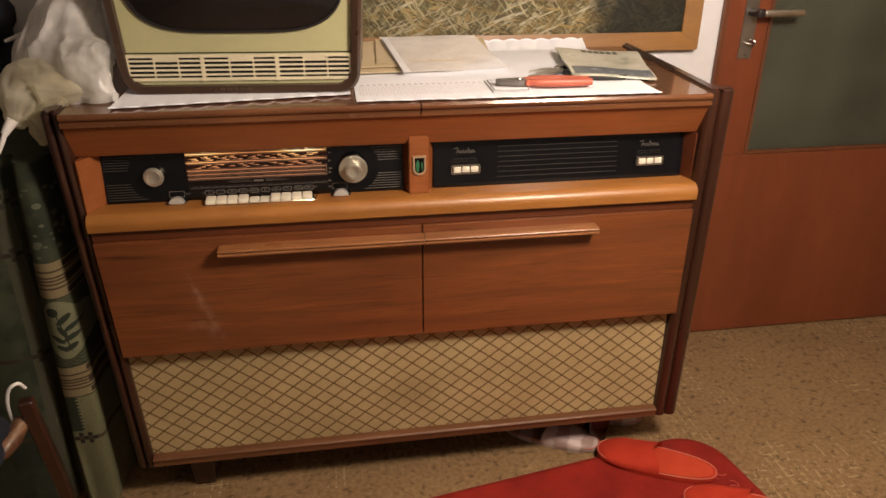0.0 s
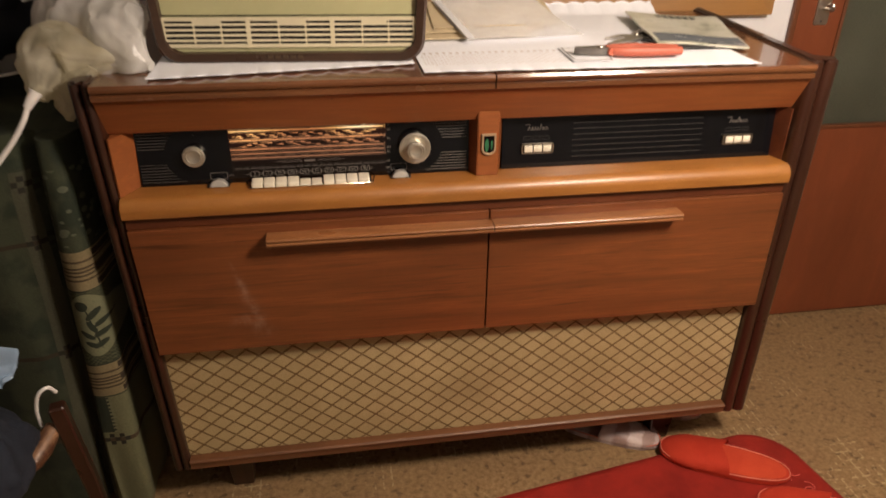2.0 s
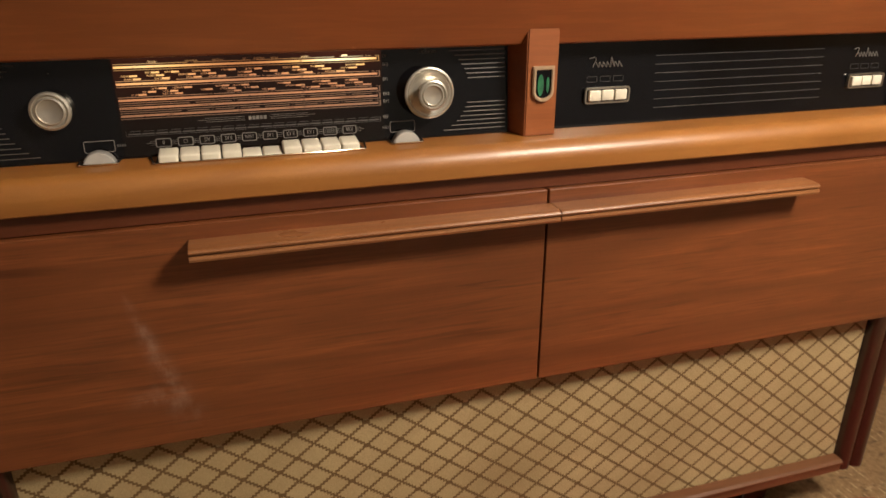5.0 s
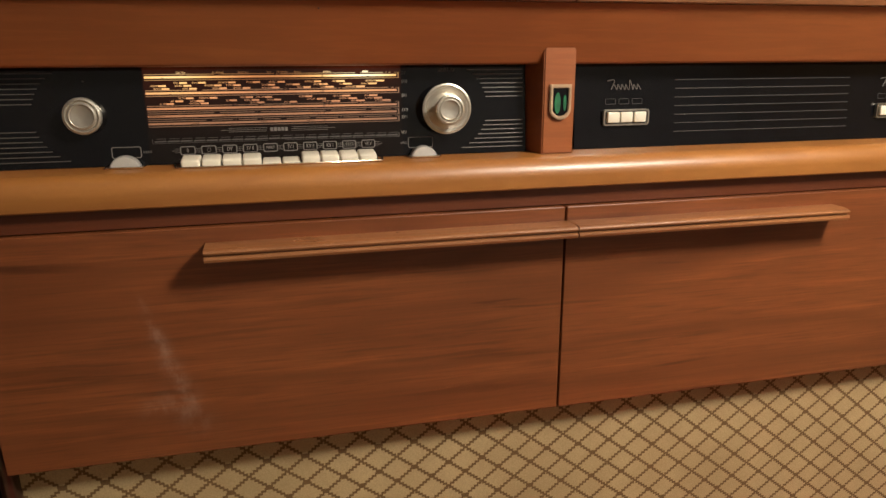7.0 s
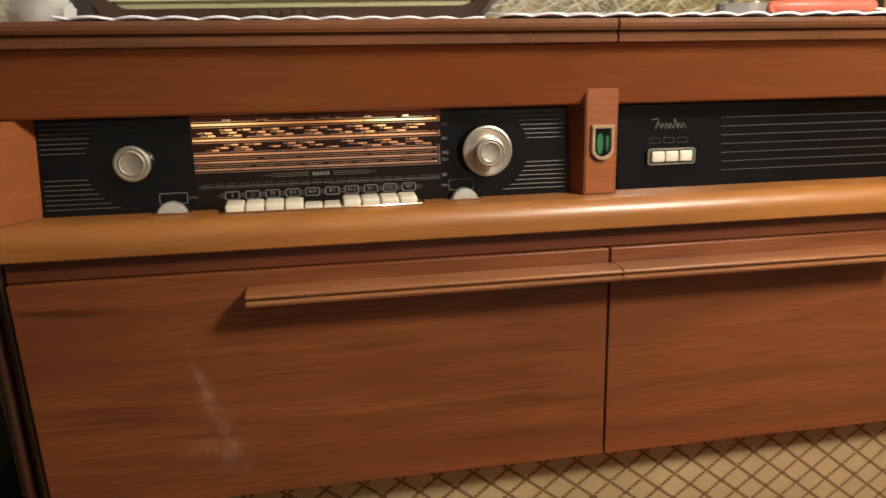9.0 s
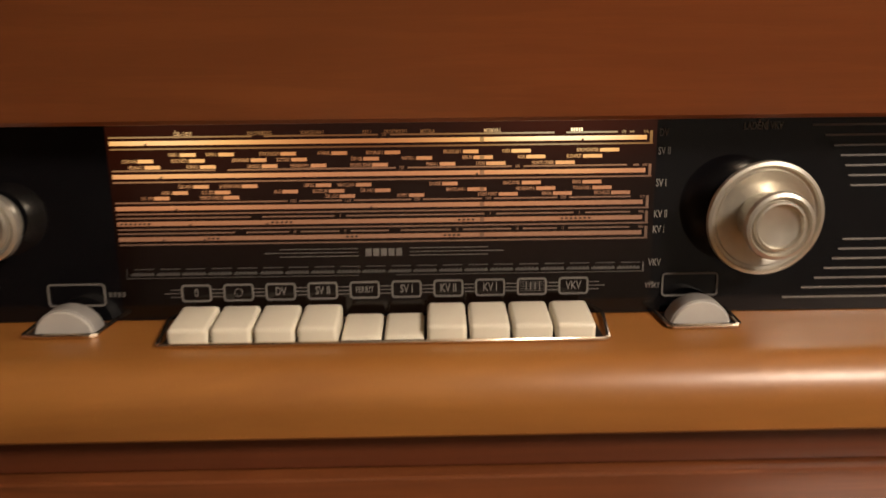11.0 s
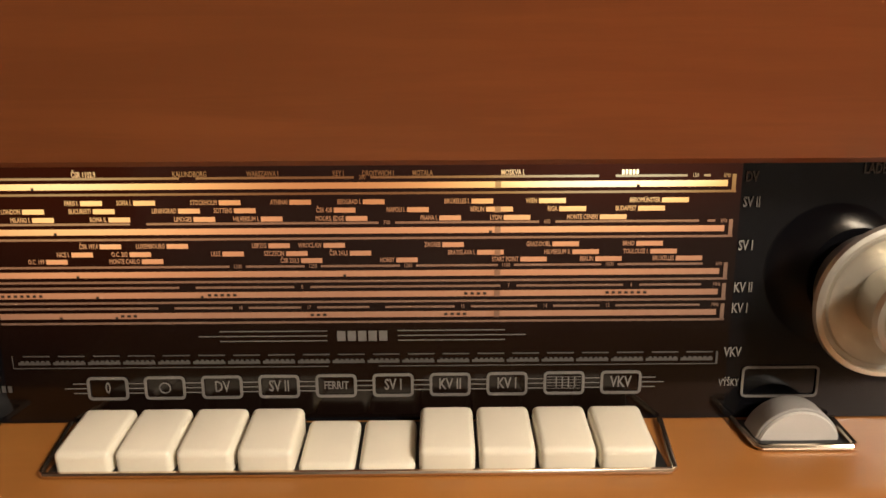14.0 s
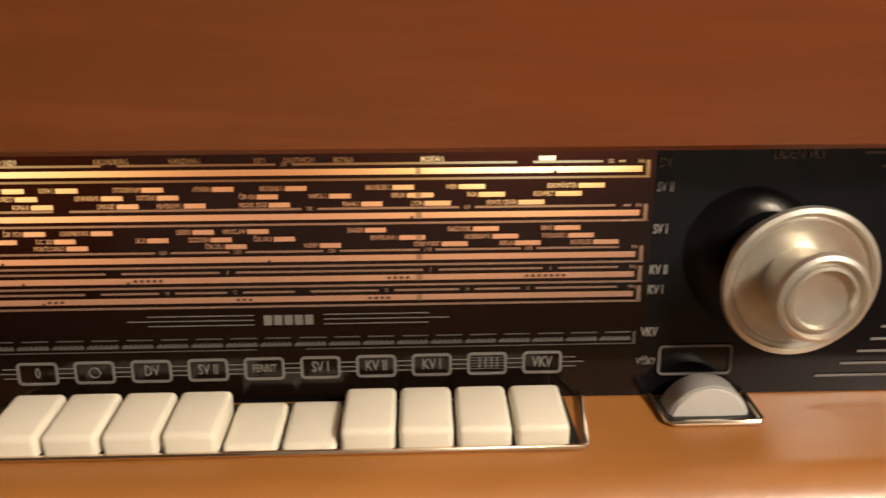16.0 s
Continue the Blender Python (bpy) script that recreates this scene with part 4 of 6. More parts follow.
# scales: leaning glass plates with raised print
def dial_plate(x0, x1, label):
    bm = prism([(dial_y(0.6885), 0.6885), (dial_y(0.7870), 0.7870), (dial_y(0.7870) + 0.004, 0.7870), (dial_y(0.6885) + 0.004, 0.6885)], x0, x1)
    return part("dial_glass", bm, BLACK_GLASS, con, label)


LEFT = dial_plate(-0.5752, -0.0292, "black glass tuning scale with backlit station names")
RIGHT = dial_plate(0.0302, 0.5450, "black glass panel with fine horizontal lines")
LIFT = 0.0005


def on_dial(x, z, out=LIFT):
    return pose(x, dial_y(z) - out, z, 90 - math.degrees(math.atan(0.09)), 0, 0)


def strokes(bm, bars, out=LIFT):
    """Flat printed bars (x0, x1, z0, z1) on the scale."""
    for x0, x1, z0, z1 in bars:
        bm.faces.new([bm.verts.new((x, dial_y(z) - out, z)) for x, z in ((x0, z0), (x1, z0), (x1, z1), (x0, z1))])
    return bm


def each(name, bars, material, parent, out=LIFT):
    """One printed bar after another, each a part of its own."""
    for bar in bars:
        part(name, strokes(bmesh.new(), [bar], out), material, parent)


def outline_box(x0, x1, z0, z1, w, r, out=LIFT):
    bm = ring(rounded(x0, x1, z0, z1, r, 4), rounded(x0 + w, x1 - w, z0 + w, z1 - w, max(r - w, 0.0003), 4), 0, 0.0003)
    for v in bm.verts:
        x, z, h = v.co
        v.co = (x, dial_y(z) - out - h, z)
    return bm


STATIONS = [
    (0.7782, [('ČSR 1102,9', -0.398), ('KALUNDBORG', -0.364), ('WARSZAWA I', -0.339), ('KEY I', -0.31), ('DROITWICH I', -0.3), ('MOTALA', -0.283), ('MOSKVA I.', -0.253), ('', -0.212)]),
    (0.7686, [('PARIS I.', -0.396), ('SOFIA I.', -0.378), ('STOCKHOLM', -0.349), ('ATHINAI', -0.325), ('BEOGRAD I.', -0.3), ('BRUXELLES I.', -0.263), ('WIEN', -0.24), ('BEROMÜNSTER', -0.198)]),
    (0.7658, [('LONDON', -0.416), ('BUCURESTI', -0.392), ('LENINGRAD', -0.363), ('SOTTENS', -0.344), ('ČSR 428', -0.31), ('NAPOLI I.', -0.285), ('BERLIN', -0.258), ('RIGA', -0.233), ('BUDAPEST', -0.206)]),
    (0.7629, [('MILANO I.', -0.413), ('ROMA II.', -0.387), ('LIMOGES', -0.358), ('HILVERSUM I.', -0.335), ('MOORS. EDGE', -0.306), ('PRAHA I.', -0.274), ('LYON', -0.252), ('MONTE CENERI', -0.219)]),
    (0.7536, [('ČSR 197,4', -0.391), ('LUXEMBOURG', -0.368), ('LEIPZIG', -0.333), ('WROCLAW', -0.314), ('ZAGREB', -0.273), ('GRAZ-DOBL', -0.235), ('BRNO', -0.206)]),
    (0.7508, [('NICE I.', -0.401), ('O.C. 202', -0.381), ('LILLE', -0.349), ('SZCZECIN', -0.327), ('ČSR 243,5', -0.305), ('BRATISLAVA I.', -0.261), ('HILVERSUM II.', -0.228), ('TOULOUSE I.', -0.201)]),
    (0.7483, [('O.C. 199', -0.41), ('MONTE CARLO', -0.377), ('ČSR 233,3', -0.322), ('HORBY', -0.289), ('START POINT', -0.246), ('BERLIN', -0.22), ('BRUXELLES', -0.192)]),
]
for k, (z, names) in enumerate(STATIONS):
    for word, x in names:
        w = 0.0074 if x < -0.262 else 0.0092
        if k == 0:
            if word:
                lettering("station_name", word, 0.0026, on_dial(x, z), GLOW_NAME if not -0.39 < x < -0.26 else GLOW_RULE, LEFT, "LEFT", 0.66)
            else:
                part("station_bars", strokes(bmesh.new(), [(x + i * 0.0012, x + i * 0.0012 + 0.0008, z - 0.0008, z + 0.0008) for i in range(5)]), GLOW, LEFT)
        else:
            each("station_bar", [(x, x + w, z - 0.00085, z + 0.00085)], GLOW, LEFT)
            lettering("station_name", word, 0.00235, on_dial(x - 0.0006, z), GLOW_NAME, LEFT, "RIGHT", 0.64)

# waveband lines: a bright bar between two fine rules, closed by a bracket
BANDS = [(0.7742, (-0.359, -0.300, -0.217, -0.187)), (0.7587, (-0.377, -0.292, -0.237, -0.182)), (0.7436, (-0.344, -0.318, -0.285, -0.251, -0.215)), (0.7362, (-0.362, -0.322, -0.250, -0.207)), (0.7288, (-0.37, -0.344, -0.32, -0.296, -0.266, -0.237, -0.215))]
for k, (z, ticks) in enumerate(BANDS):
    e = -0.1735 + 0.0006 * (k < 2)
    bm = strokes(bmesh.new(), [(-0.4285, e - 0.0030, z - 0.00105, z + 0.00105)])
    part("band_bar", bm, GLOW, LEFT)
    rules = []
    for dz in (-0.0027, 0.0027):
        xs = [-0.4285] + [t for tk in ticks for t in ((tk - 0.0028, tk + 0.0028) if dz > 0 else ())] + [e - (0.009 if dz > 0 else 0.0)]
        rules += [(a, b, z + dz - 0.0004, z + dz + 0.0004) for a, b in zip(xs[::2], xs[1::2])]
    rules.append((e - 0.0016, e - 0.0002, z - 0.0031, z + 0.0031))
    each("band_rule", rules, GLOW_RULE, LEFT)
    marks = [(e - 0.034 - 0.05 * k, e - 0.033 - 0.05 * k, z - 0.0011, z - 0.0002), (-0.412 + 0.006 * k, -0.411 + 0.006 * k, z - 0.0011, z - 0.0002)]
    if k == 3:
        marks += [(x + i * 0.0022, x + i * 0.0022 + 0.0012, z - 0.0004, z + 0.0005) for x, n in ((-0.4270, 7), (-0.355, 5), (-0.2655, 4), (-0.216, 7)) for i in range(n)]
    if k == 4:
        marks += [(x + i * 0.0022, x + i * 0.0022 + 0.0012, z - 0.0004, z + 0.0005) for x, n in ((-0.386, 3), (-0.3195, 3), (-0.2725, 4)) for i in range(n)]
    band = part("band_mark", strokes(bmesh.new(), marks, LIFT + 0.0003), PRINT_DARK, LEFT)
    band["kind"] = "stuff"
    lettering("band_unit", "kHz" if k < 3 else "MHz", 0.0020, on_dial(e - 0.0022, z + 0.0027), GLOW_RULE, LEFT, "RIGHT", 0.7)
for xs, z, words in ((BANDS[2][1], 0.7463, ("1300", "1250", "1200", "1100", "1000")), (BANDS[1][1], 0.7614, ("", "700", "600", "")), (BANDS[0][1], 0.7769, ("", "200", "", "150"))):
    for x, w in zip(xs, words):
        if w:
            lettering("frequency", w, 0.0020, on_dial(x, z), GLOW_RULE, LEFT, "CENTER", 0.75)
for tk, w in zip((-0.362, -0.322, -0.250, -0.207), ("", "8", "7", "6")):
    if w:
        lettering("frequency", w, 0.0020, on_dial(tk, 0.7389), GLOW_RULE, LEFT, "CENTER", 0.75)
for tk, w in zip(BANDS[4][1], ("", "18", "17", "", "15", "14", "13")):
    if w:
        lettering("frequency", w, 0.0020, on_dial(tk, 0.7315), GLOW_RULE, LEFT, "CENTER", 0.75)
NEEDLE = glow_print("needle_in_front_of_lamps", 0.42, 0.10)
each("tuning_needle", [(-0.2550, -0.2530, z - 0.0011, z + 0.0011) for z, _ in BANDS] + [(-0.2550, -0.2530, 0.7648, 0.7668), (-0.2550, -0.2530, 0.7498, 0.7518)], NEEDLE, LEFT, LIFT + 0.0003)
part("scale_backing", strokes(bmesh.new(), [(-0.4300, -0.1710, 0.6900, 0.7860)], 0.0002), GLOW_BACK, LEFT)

# maker's mark as plain blocks between fine lines
part("maker_mark", strokes(bmesh.new(), [(-0.3105 + i * 0.0037, -0.3105 + i * 0.0037 + 0.0030, 0.7190, 0.7228) for i in range(5)]), PRINT_GREY, LEFT)
each("ornament_line", [(a, b, z - 0.0002, z + 0.0002) for a, b, z in ((-0.352, -0.314, 0.7228), (-0.3595, -0.314, 0.7210), (-0.352, -0.314, 0.7192), (-0.289, -0.251, 0.7228), (-0.289, -0.2435, 0.7210), (-0.289, -0.251, 0.7192))], PRINT_GREY, LEFT)

# ultra-short-wave line
bars = []
for i in range(20):
    a = -0.4245 + i * 0.01245
    bars += [(a, a + 0.0115, 0.7108, 0.7119), (a + 0.002, a + 0.0115, 0.7138, 0.7143)]
    bars += [(a + 0.0018 * j + 0.001, a + 0.0018 * j + 0.0021, 0.7119, 0.7124) for j in range(6)]
bars += [(-0.4265, -0.314, 0.7094, 0.7098), (-0.296, -0.175, 0.7094, 0.7098), (-0.4265, -0.4261, 0.7094, 0.7143), (-0.1754, -0.1746, 0.7094, 0.7143)]
part("ultra_short_wave_scale", strokes(bmesh.new(), bars), PRINT_DIM, LEFT)

# key labels in linked boxes
KEY_WORDS = ("0", "", "DV", "SV II", "FERRIT", "SV I", "KV II", "KV I", "", "VKV")
for i, word in enumerate(KEY_WORDS):
    cx = -0.3935 + i * (0.1845 / 9)
    cz = 0.7018 + 0.0010 * i / 9
    b = part("key_label", outline_box(cx - 0.0074, cx + 0.0074, cz - 0.0044, cz + 0.0044, 0.0010, 0.0018), PRINT_GREY, LEFT)
    if word:
        lettering("key_word", word, 0.0058 if len(word) < 6 else 0.0042, on_dial(cx, cz), PRINT_GREY, LEFT, "CENTER", 0.70)
    elif i == 1:
        bm = ring(arc(cx, cz, 0.0021, 40, 400, 20), arc(cx, cz, 0.0017, 40, 400, 20), 0, 0.0003)
        for v in bm.verts:
            x, z, h = v.co
            v.co = (x, dial_y(z) - LIFT - h, z)
        part("record_sign", bm, PRINT_GREY, LEFT)
    else:
        part("staff_sign", strokes(bmesh.new(), [(cx - 0.0062, cx + 0.0062, cz + d, cz + d + 0.00022) for d in (-0.0022, -0.0011, 0.0, 0.0011, 0.0022)] + [(cx - 0.003 + j * 0.0022, cx - 0.0025 + j * 0.0022, cz - 0.0018, cz + 0.0024) for j in range(4)]), PRINT_GREY, LEFT)
    if i < 9:
        each("link_line", [(cx + 0.0074, cx + 0.0131, cz + d - 0.00022, cz + d + 0.00022) for d in (-0.0018, 0, 0.0018)], PRINT_GREY, LEFT)
each("tail_line", [(-0.4060 - e, -0.4009, z - 0.0002, z + 0.0002) for z, e in ((0.7036, 0), (0.7018, 0.003), (0.7000, 0))] + [(-0.2016, -0.1965 + e, z - 0.0002, z + 0.0002) for z, e in ((0.7046, 0), (0.7028, 0.003), (0.7010, 0))], PRINT_GREY, LEFT)
for word, x, z in (("DV", -0.1700, 0.7762), ("SV II", -0.1702, 0.7676), ("SV I", -0.1706, 0.7525), ("KV II", -0.1710, 0.7375), ("KV I", -0.1712, 0.7300), ("VKV", -0.1725, 0.7137), ("LADĚNÍ VKV", -0.1300, 0.7787)):
    lettering("band_name", word, 0.0050, on_dial(x, z), PRINT_PALE, LEFT, "LEFT", 0.66)
lettering("control_name", "VÝŠKY", 0.0038, on_dial(-0.1663, 0.7022), PRINT_GREY, LEFT, "RIGHT", 0.66)
part("control_frame", outline_box(-0.1655, -0.1375, 0.6966, 0.7085, 0.0009, 0.002), PRINT_GREY, LEFT)
part("control_frame", outline_box(-0.4655, -0.4375, 0.6960, 0.7075, 0.0009, 0.002), PRINT_GREY, LEFT)
part("control_bars", strokes(bmesh.new(), [(-0.436 + i * 0.0022, -0.4345 + i * 0.0022, 0.7005, 0.7030) for i in range(4)]), PRINT_DIM, LEFT)

# fan of fine lines at both ends of the scale
# right fan gets the brighter grey: the lines' sheen is put into the colour
for x_end, cx, mat, zs in ((-0.0330, -0.122, PRINT_GREY, (0.7790, 0.7742, 0.7694, 0.7646, 0.7598, 0.7550, 0.7502, 0.7240, 0.7192, 0.7144, 0.7096, 0.7048, 0.7000, 0.6952)), (-0.5730, -0.486, PRINT_DIM, (0.7790, 0.7742, 0.7694, 0.7646, 0.7598, 0.7550, 0.7502, 0.7240, 0.7192, 0.7144, 0.7096, 0.7048, 0.7000, 0.6952))):
    bars = []
    for z in zs:
        d = math.sqrt(max(0.0, 0.047 ** 2 - (z - 0.739) ** 2))
        s = 1 if x_end > cx else -1
        a, b = sorted((cx + s * d, x_end))
        bars.append((a, b, z - 0.0005, z + 0.0005))
    each("fan_line", bars, mat, LEFT)

# knobs
FACE = 90
KM = pose(-0.1250, 0.0565, 0.739, FACE, 0, 0)
knob = part("tuning_knob", turned([(0.0190, 0), (0.0205, 0.0080), (0.0245, 0.0135), (0.0270, 0.0152), (0.0266, 0.0170), (0.0250, 0.0175), (0.0243, 0.0160), (0.0230, 0.0157), (0.0224, 0.0166), (0.0212, 0.0164), (0.0185, 0.0148), (0.0165, 0.0136), (0, 0.0136)], KM, 64), SILVER_MATT, con, "double ring aluminium tuning knob", smooth=True)
part("inner_knob", turned([(0.0120, 0.0120), (0.0125, 0.0200), (0.0142, 0.0262), (0.0158, 0.0290), (0.0151, 0.0309), (0.0136, 0.0315), (0.0129, 0.0298), (0.0117, 0.0297), (0.0112, 0.0311), (0.0102, 0.0313), (0.0095, 0.0296), (0.004, 0.0286), (0, 0.0284)], KM, 56), SILVER_MATT, knob, smooth=True)
knob = part("volume_knob", turned([(0.0140, 0), (0.0150, 0.004), (0.0180, 0.0082), (0.0174, 0.0108), (0.0154, 0.0116), (0.0149, 0.0104), (0.0134, 0.0101), (0.0130, 0.0114), (0.0114, 0.0120), (0.0108, 0.0108), (0.005, 0.0098), (0, 0.0095)], pose(-0.4860, dial_y(0.739) - 0.002, 0.739, FACE, 0, 0), 48), SILVER_MATT, con, "small aluminium volume knob", smooth=True)
part("pointer_dot", strokes(bmesh.new(), [(-0.4850, -0.4835, 0.7705, 0.7720)]), PRINT_GREY, LEFT)

# piano keys in a chrome-edged tray
tray = part("key_tray", a_box(-0.4010, -0.2005, 0.0225, 0.0530, 0.6876, 0.6886), BLACK_MATT, con)
part("chrome_edge", tube([(-0.4075, 0.0525, 0.6890), (-0.4020, 0.0225, 0.6892), (-0.4005, 0.0212, 0.6892), (-0.2005, 0.0212, 0.6892), (-0.1988, 0.0225, 0.6892), (-0.1945, 0.0525, 0.6890)], 0.0011, 8), CHROME, tray, smooth=True)
PITCH = 0.01952
for i in range(10):
    x0 = -0.3982 + i * PITCH
    low = i in (4, 5)
    t0 = 0.6908 if low else 0.6958
    bm = a_box(x0, x0 + PITCH - 0.0013, 0.0230, 0.0475, 0.6830, t0, bevel=0.0022, segments=4)
    for v in bm.verts:
        if v.co.z > 0.688:
            v.co.z += 0.0026 * math.sin(min(1.0, (v.co.y - 0.0230) / 0.020) * math.pi / 2)
        v.co.z = max(v.co.z, 0.6884)
    part("piano_key", bm, IVORY, con, smooth=True)

# thumb wheels
for cx in (-0.1505, -0.4520):
    wheel = part("thumb_wheel", turned([(0.0146, 0), (0.0150, 0.0006), (0.0150, 0.0095), (0.0146, 0.010), (0, 0.0102)], pose(cx, 0.0500, 0.6850, 90, 0, 0), 64), GREY_WHEEL, con, "grey tone thumb wheel in a chrome surround", smooth=True)
    part("wheel_face", turned([(0.0143, 0), (0.0138, 0.0008), (0.004, 0.0010), (0, 0.0010)], pose(cx, 0.0397, 0.6850, 90, 0, 0), 48), PALE_WHEEL, wheel, smooth=True)
    part("wheel_slot", a_box(cx - 0.0162, cx + 0.0162, 0.0345, 0.0525, 0.6876, 0.6886), BLACK_MATT, wheel)
    part("chrome_edge", tube([(cx - 0.0180, 0.0525, 0.6892), (cx - 0.0168, 0.0350, 0.6894), (cx - 0.0152, 0.0335, 0.6894), (cx + 0.0152, 0.0335, 0.6894), (cx + 0.0168, 0.0350, 0.6894), (cx + 0.0182, 0.0525, 0.6892)], 0.0011, 8), CHROME, wheel, smooth=True)

# switch blocks, fine lines and script marks on the other panel
for cx in (0.0940, 0.4745):
    sw = part("switch_block", front(slab(rounded(cx - 0.0285, cx + 0.0285, 0.7150, 0.7325, 0.004), 0, 0.0025), dial_y(0.724) - 0.0002), BLACK_PLASTIC, con, "three ivory push buttons in a chrome frame")
    part("switch_frame", front(ring(rounded(cx - 0.0290, cx + 0.0290, 0.7145, 0.7330, 0.0036), rounded(cx - 0.0273, cx + 0.0273, 0.7162, 0.7313, 0.0024), 0.0006, 0.0048), dial_y(0.724)), SILVER, sw)
    for j, tall in ((-1, 0.0072), (0, 0.0060), (1, 0.0060)):
        bx = cx + j * 0.0172
        part("push_button", a_box(bx - 0.0076, bx + 0.0076, dial_y(0.724) - tall, dial_y(0.724) - 0.0022, 0.7180, 0.7300, bevel=0.0012), IVORY, sw, smooth=True)
each("panel_line", [(0.158, 0.404, z - 0.0004, z + 0.0004) for z in (0.7655, 0.7555, 0.7455, 0.7355, 0.7255, 0.7155, 0.7055)], plain("thin_panel_print", (0.055, 0.051, 0.047), 0.5, 0, 0.1, 60, 0), RIGHT)


def script(x, z, w, h, tall):
    """A cursive maker's mark reduced to a plain flourish: one tall stroke and a run of low loops."""
    pts = [(x, dial_y(z) - LIFT - 0.0003, z + h * 0.55), (x + 0.2 * w, dial_y(z) - LIFT - 0.0003, z + h * 0.6), (x + 0.12 * w, dial_y(z) - LIFT - 0.0003, z - 0.35 * h)]
    for k in range(1, 15):
        u = 0.18 + 0.82 * k / 14
        lift = (0.75 if k == tall else 0.28) * (1 if k % 2 else -1)
        pts.append((x + w * u - 0.05 * w * (k % 2), dial_y(z) - LIFT - 0.0003, z + h * (lift - 0.1)))
    return part("script_mark", tube(curve_points(pts, 4), 0.0006, 5), PRINT_GREY, RIGHT)


script(0.0705, 0.7590, 0.043, 0.011, 9)
script(0.4505, 0.7575, 0.042, 0.011, 7)
for cx in (0.0920, 0.4725):
    for j in (-1, 0, 1):
        part("switch_label", outline_box(cx + j * 0.017 - 0.0066, cx + j * 0.017 + 0.0066, 0.7385, 0.7450, 0.0005, 0.0015), PRINT_FAINT, RIGHT)


# ---- on top of the console ----
def sheet(name, nx, ny, place, thick, material, label, category, smooth=True):
    """A thin cloth or paper: place(u, v) gives the point for u, v from 0 to 1."""
    bm = bmesh.new()
    grid = [[bm.verts.new(place(i / nx, j / ny)) for i in range(nx + 1)] for j in range(ny + 1)]
    for j in range(ny):
        for i in range(nx):
            bm.faces.new((grid[j][i], grid[j][i + 1], grid[j + 1][i + 1], grid[j + 1][i]))
    low = bmesh.ops.duplicate(bm, geom=list(bm.verts) + list(bm.faces))
    for g in low["geom"]:
        if isinstance(g, bmesh.types.BMVert):
            g.co.z -= thick
    rim = [e for e in bm.edges if len(e.link_faces) == 1]
    bmesh.ops.bridge_loops(bm, edges=rim)
    return tagged(part(name, bm, material, smooth=smooth), label, category)


def runner(x0, x1, y0, y1, dy, phase, back):
    def place(u, v):
        x = x0 + (x1 - x0) * u
        edge = abs(math.sin(math.pi * (x + phase) / 0.037))
        yf = y0 + dy * u - 0.006 * edge
        y = yf + (y1 + back * u - yf) * v
        lift = (0.0022 * edge * max(0, 1 - v * 9)) + 0.0009 * noise.noise(Vector((x * 22, y * 22, phase)))
        return x, y, top_z(y) + 0.0026 + max(-0.0004, lift) + (0.014 * (v - 0.93) / 0.07 + 0.004 * abs(math.sin(math.pi * x / 0.037)) if v > 0.93 else 0)
    return place


def edging(cloth, place, n):
    """Crocheted cord along the scalloped front edge."""
    pts = [Vector(place(i / n, 0.0)) + Vector((0, -0.0008, 0.0)) for i in range(n + 1)]
    part("crochet_edge", tube(pts, 0.0013, 6), LACE, cloth, smooth=True)
    pts = [Vector(place(i / n, 1.0)) + Vector((0, 0, 0.0004)) for i in range(n + 1)]
    part("crochet_edge", tube(pts, 0.0013, 6), LACE, cloth, smooth=True)


for steps, rows, span, words in ((150, 24, (-0.530, -0.122, 0.020, 0.455, 0.048, 0.0, -0.01), "white crocheted lace runner under the television"), (190, 40, (-0.113, 0.455, 0.014, 0.452, -0.006, 0.011, 0.004), "white crocheted lace runner under papers and pliers")):
    edging(sheet("lace_runner", steps, rows, runner(*span), 0.0012, LACE, words, "doily"), runner(*span), steps)



# pliers with red grips
def pliers():
    p = empty("pliers", 0.24, 0.075, top_z(0.08) + 0.004)
    tagged(p, "combination pliers with red plastic grips lying on the lace", "pliers")
    z = top_z(0.075) + 0.0135
    for s in (-1, 1):
        pts = curve_points([(0.2120, 0.077 + s * 0.006, z), (0.232, 0.076 + s * 0.0125, z), (0.268, 0.073 + s * 0.0140, z), (0.306, 0.069 + s * 0.011, z), (0.337, 0.066 + s * 0.008, z)], 8)
        n = len(pts)
        part("grip", tube(pts, [0.0070 + 0.0016 * math.sin(math.pi * i / n) for i in range(n)], 10), RED_PLASTIC, p, smooth=True)
        pl = [(0.216, 0.076 + s * 0.0085), (0.206, 0.0765 + s * 0.0118), (0.196, 0.077 + s * 0.0125), (0.186, 0.0775 + s * 0.0112), (0.172, 0.0785 + s * 0.0085), (0.160, 0.079 + s * 0.0066), (0.155, 0.0795 + s * 0.0045), (0.154, 0.080 + s * 0.0008), (0.216, 0.076 + s * 0.0004)]
        part("jaw", slab(pl, z - 0.0055, z + 0.0055), DARK_STEEL, p)
    part("pivot", turned([(0, 0), (0.0065, 0), (0.0055, 0.0025), (0, 0.003)], pose(0.199, 0.077, z + 0.0052), 20), BRASS_METAL, p)
    part("grip_stop", tube([(0.214, 0.062, z), (0.211, 0.077, z), (0.214, 0.092, z)], 0.0062, 8), RED_PLASTIC, p, smooth=True)


pliers()
TAG = ((0.142, 0.042), (0.212, 0.039), (0.228, 0.127), (0.142, 0.131))


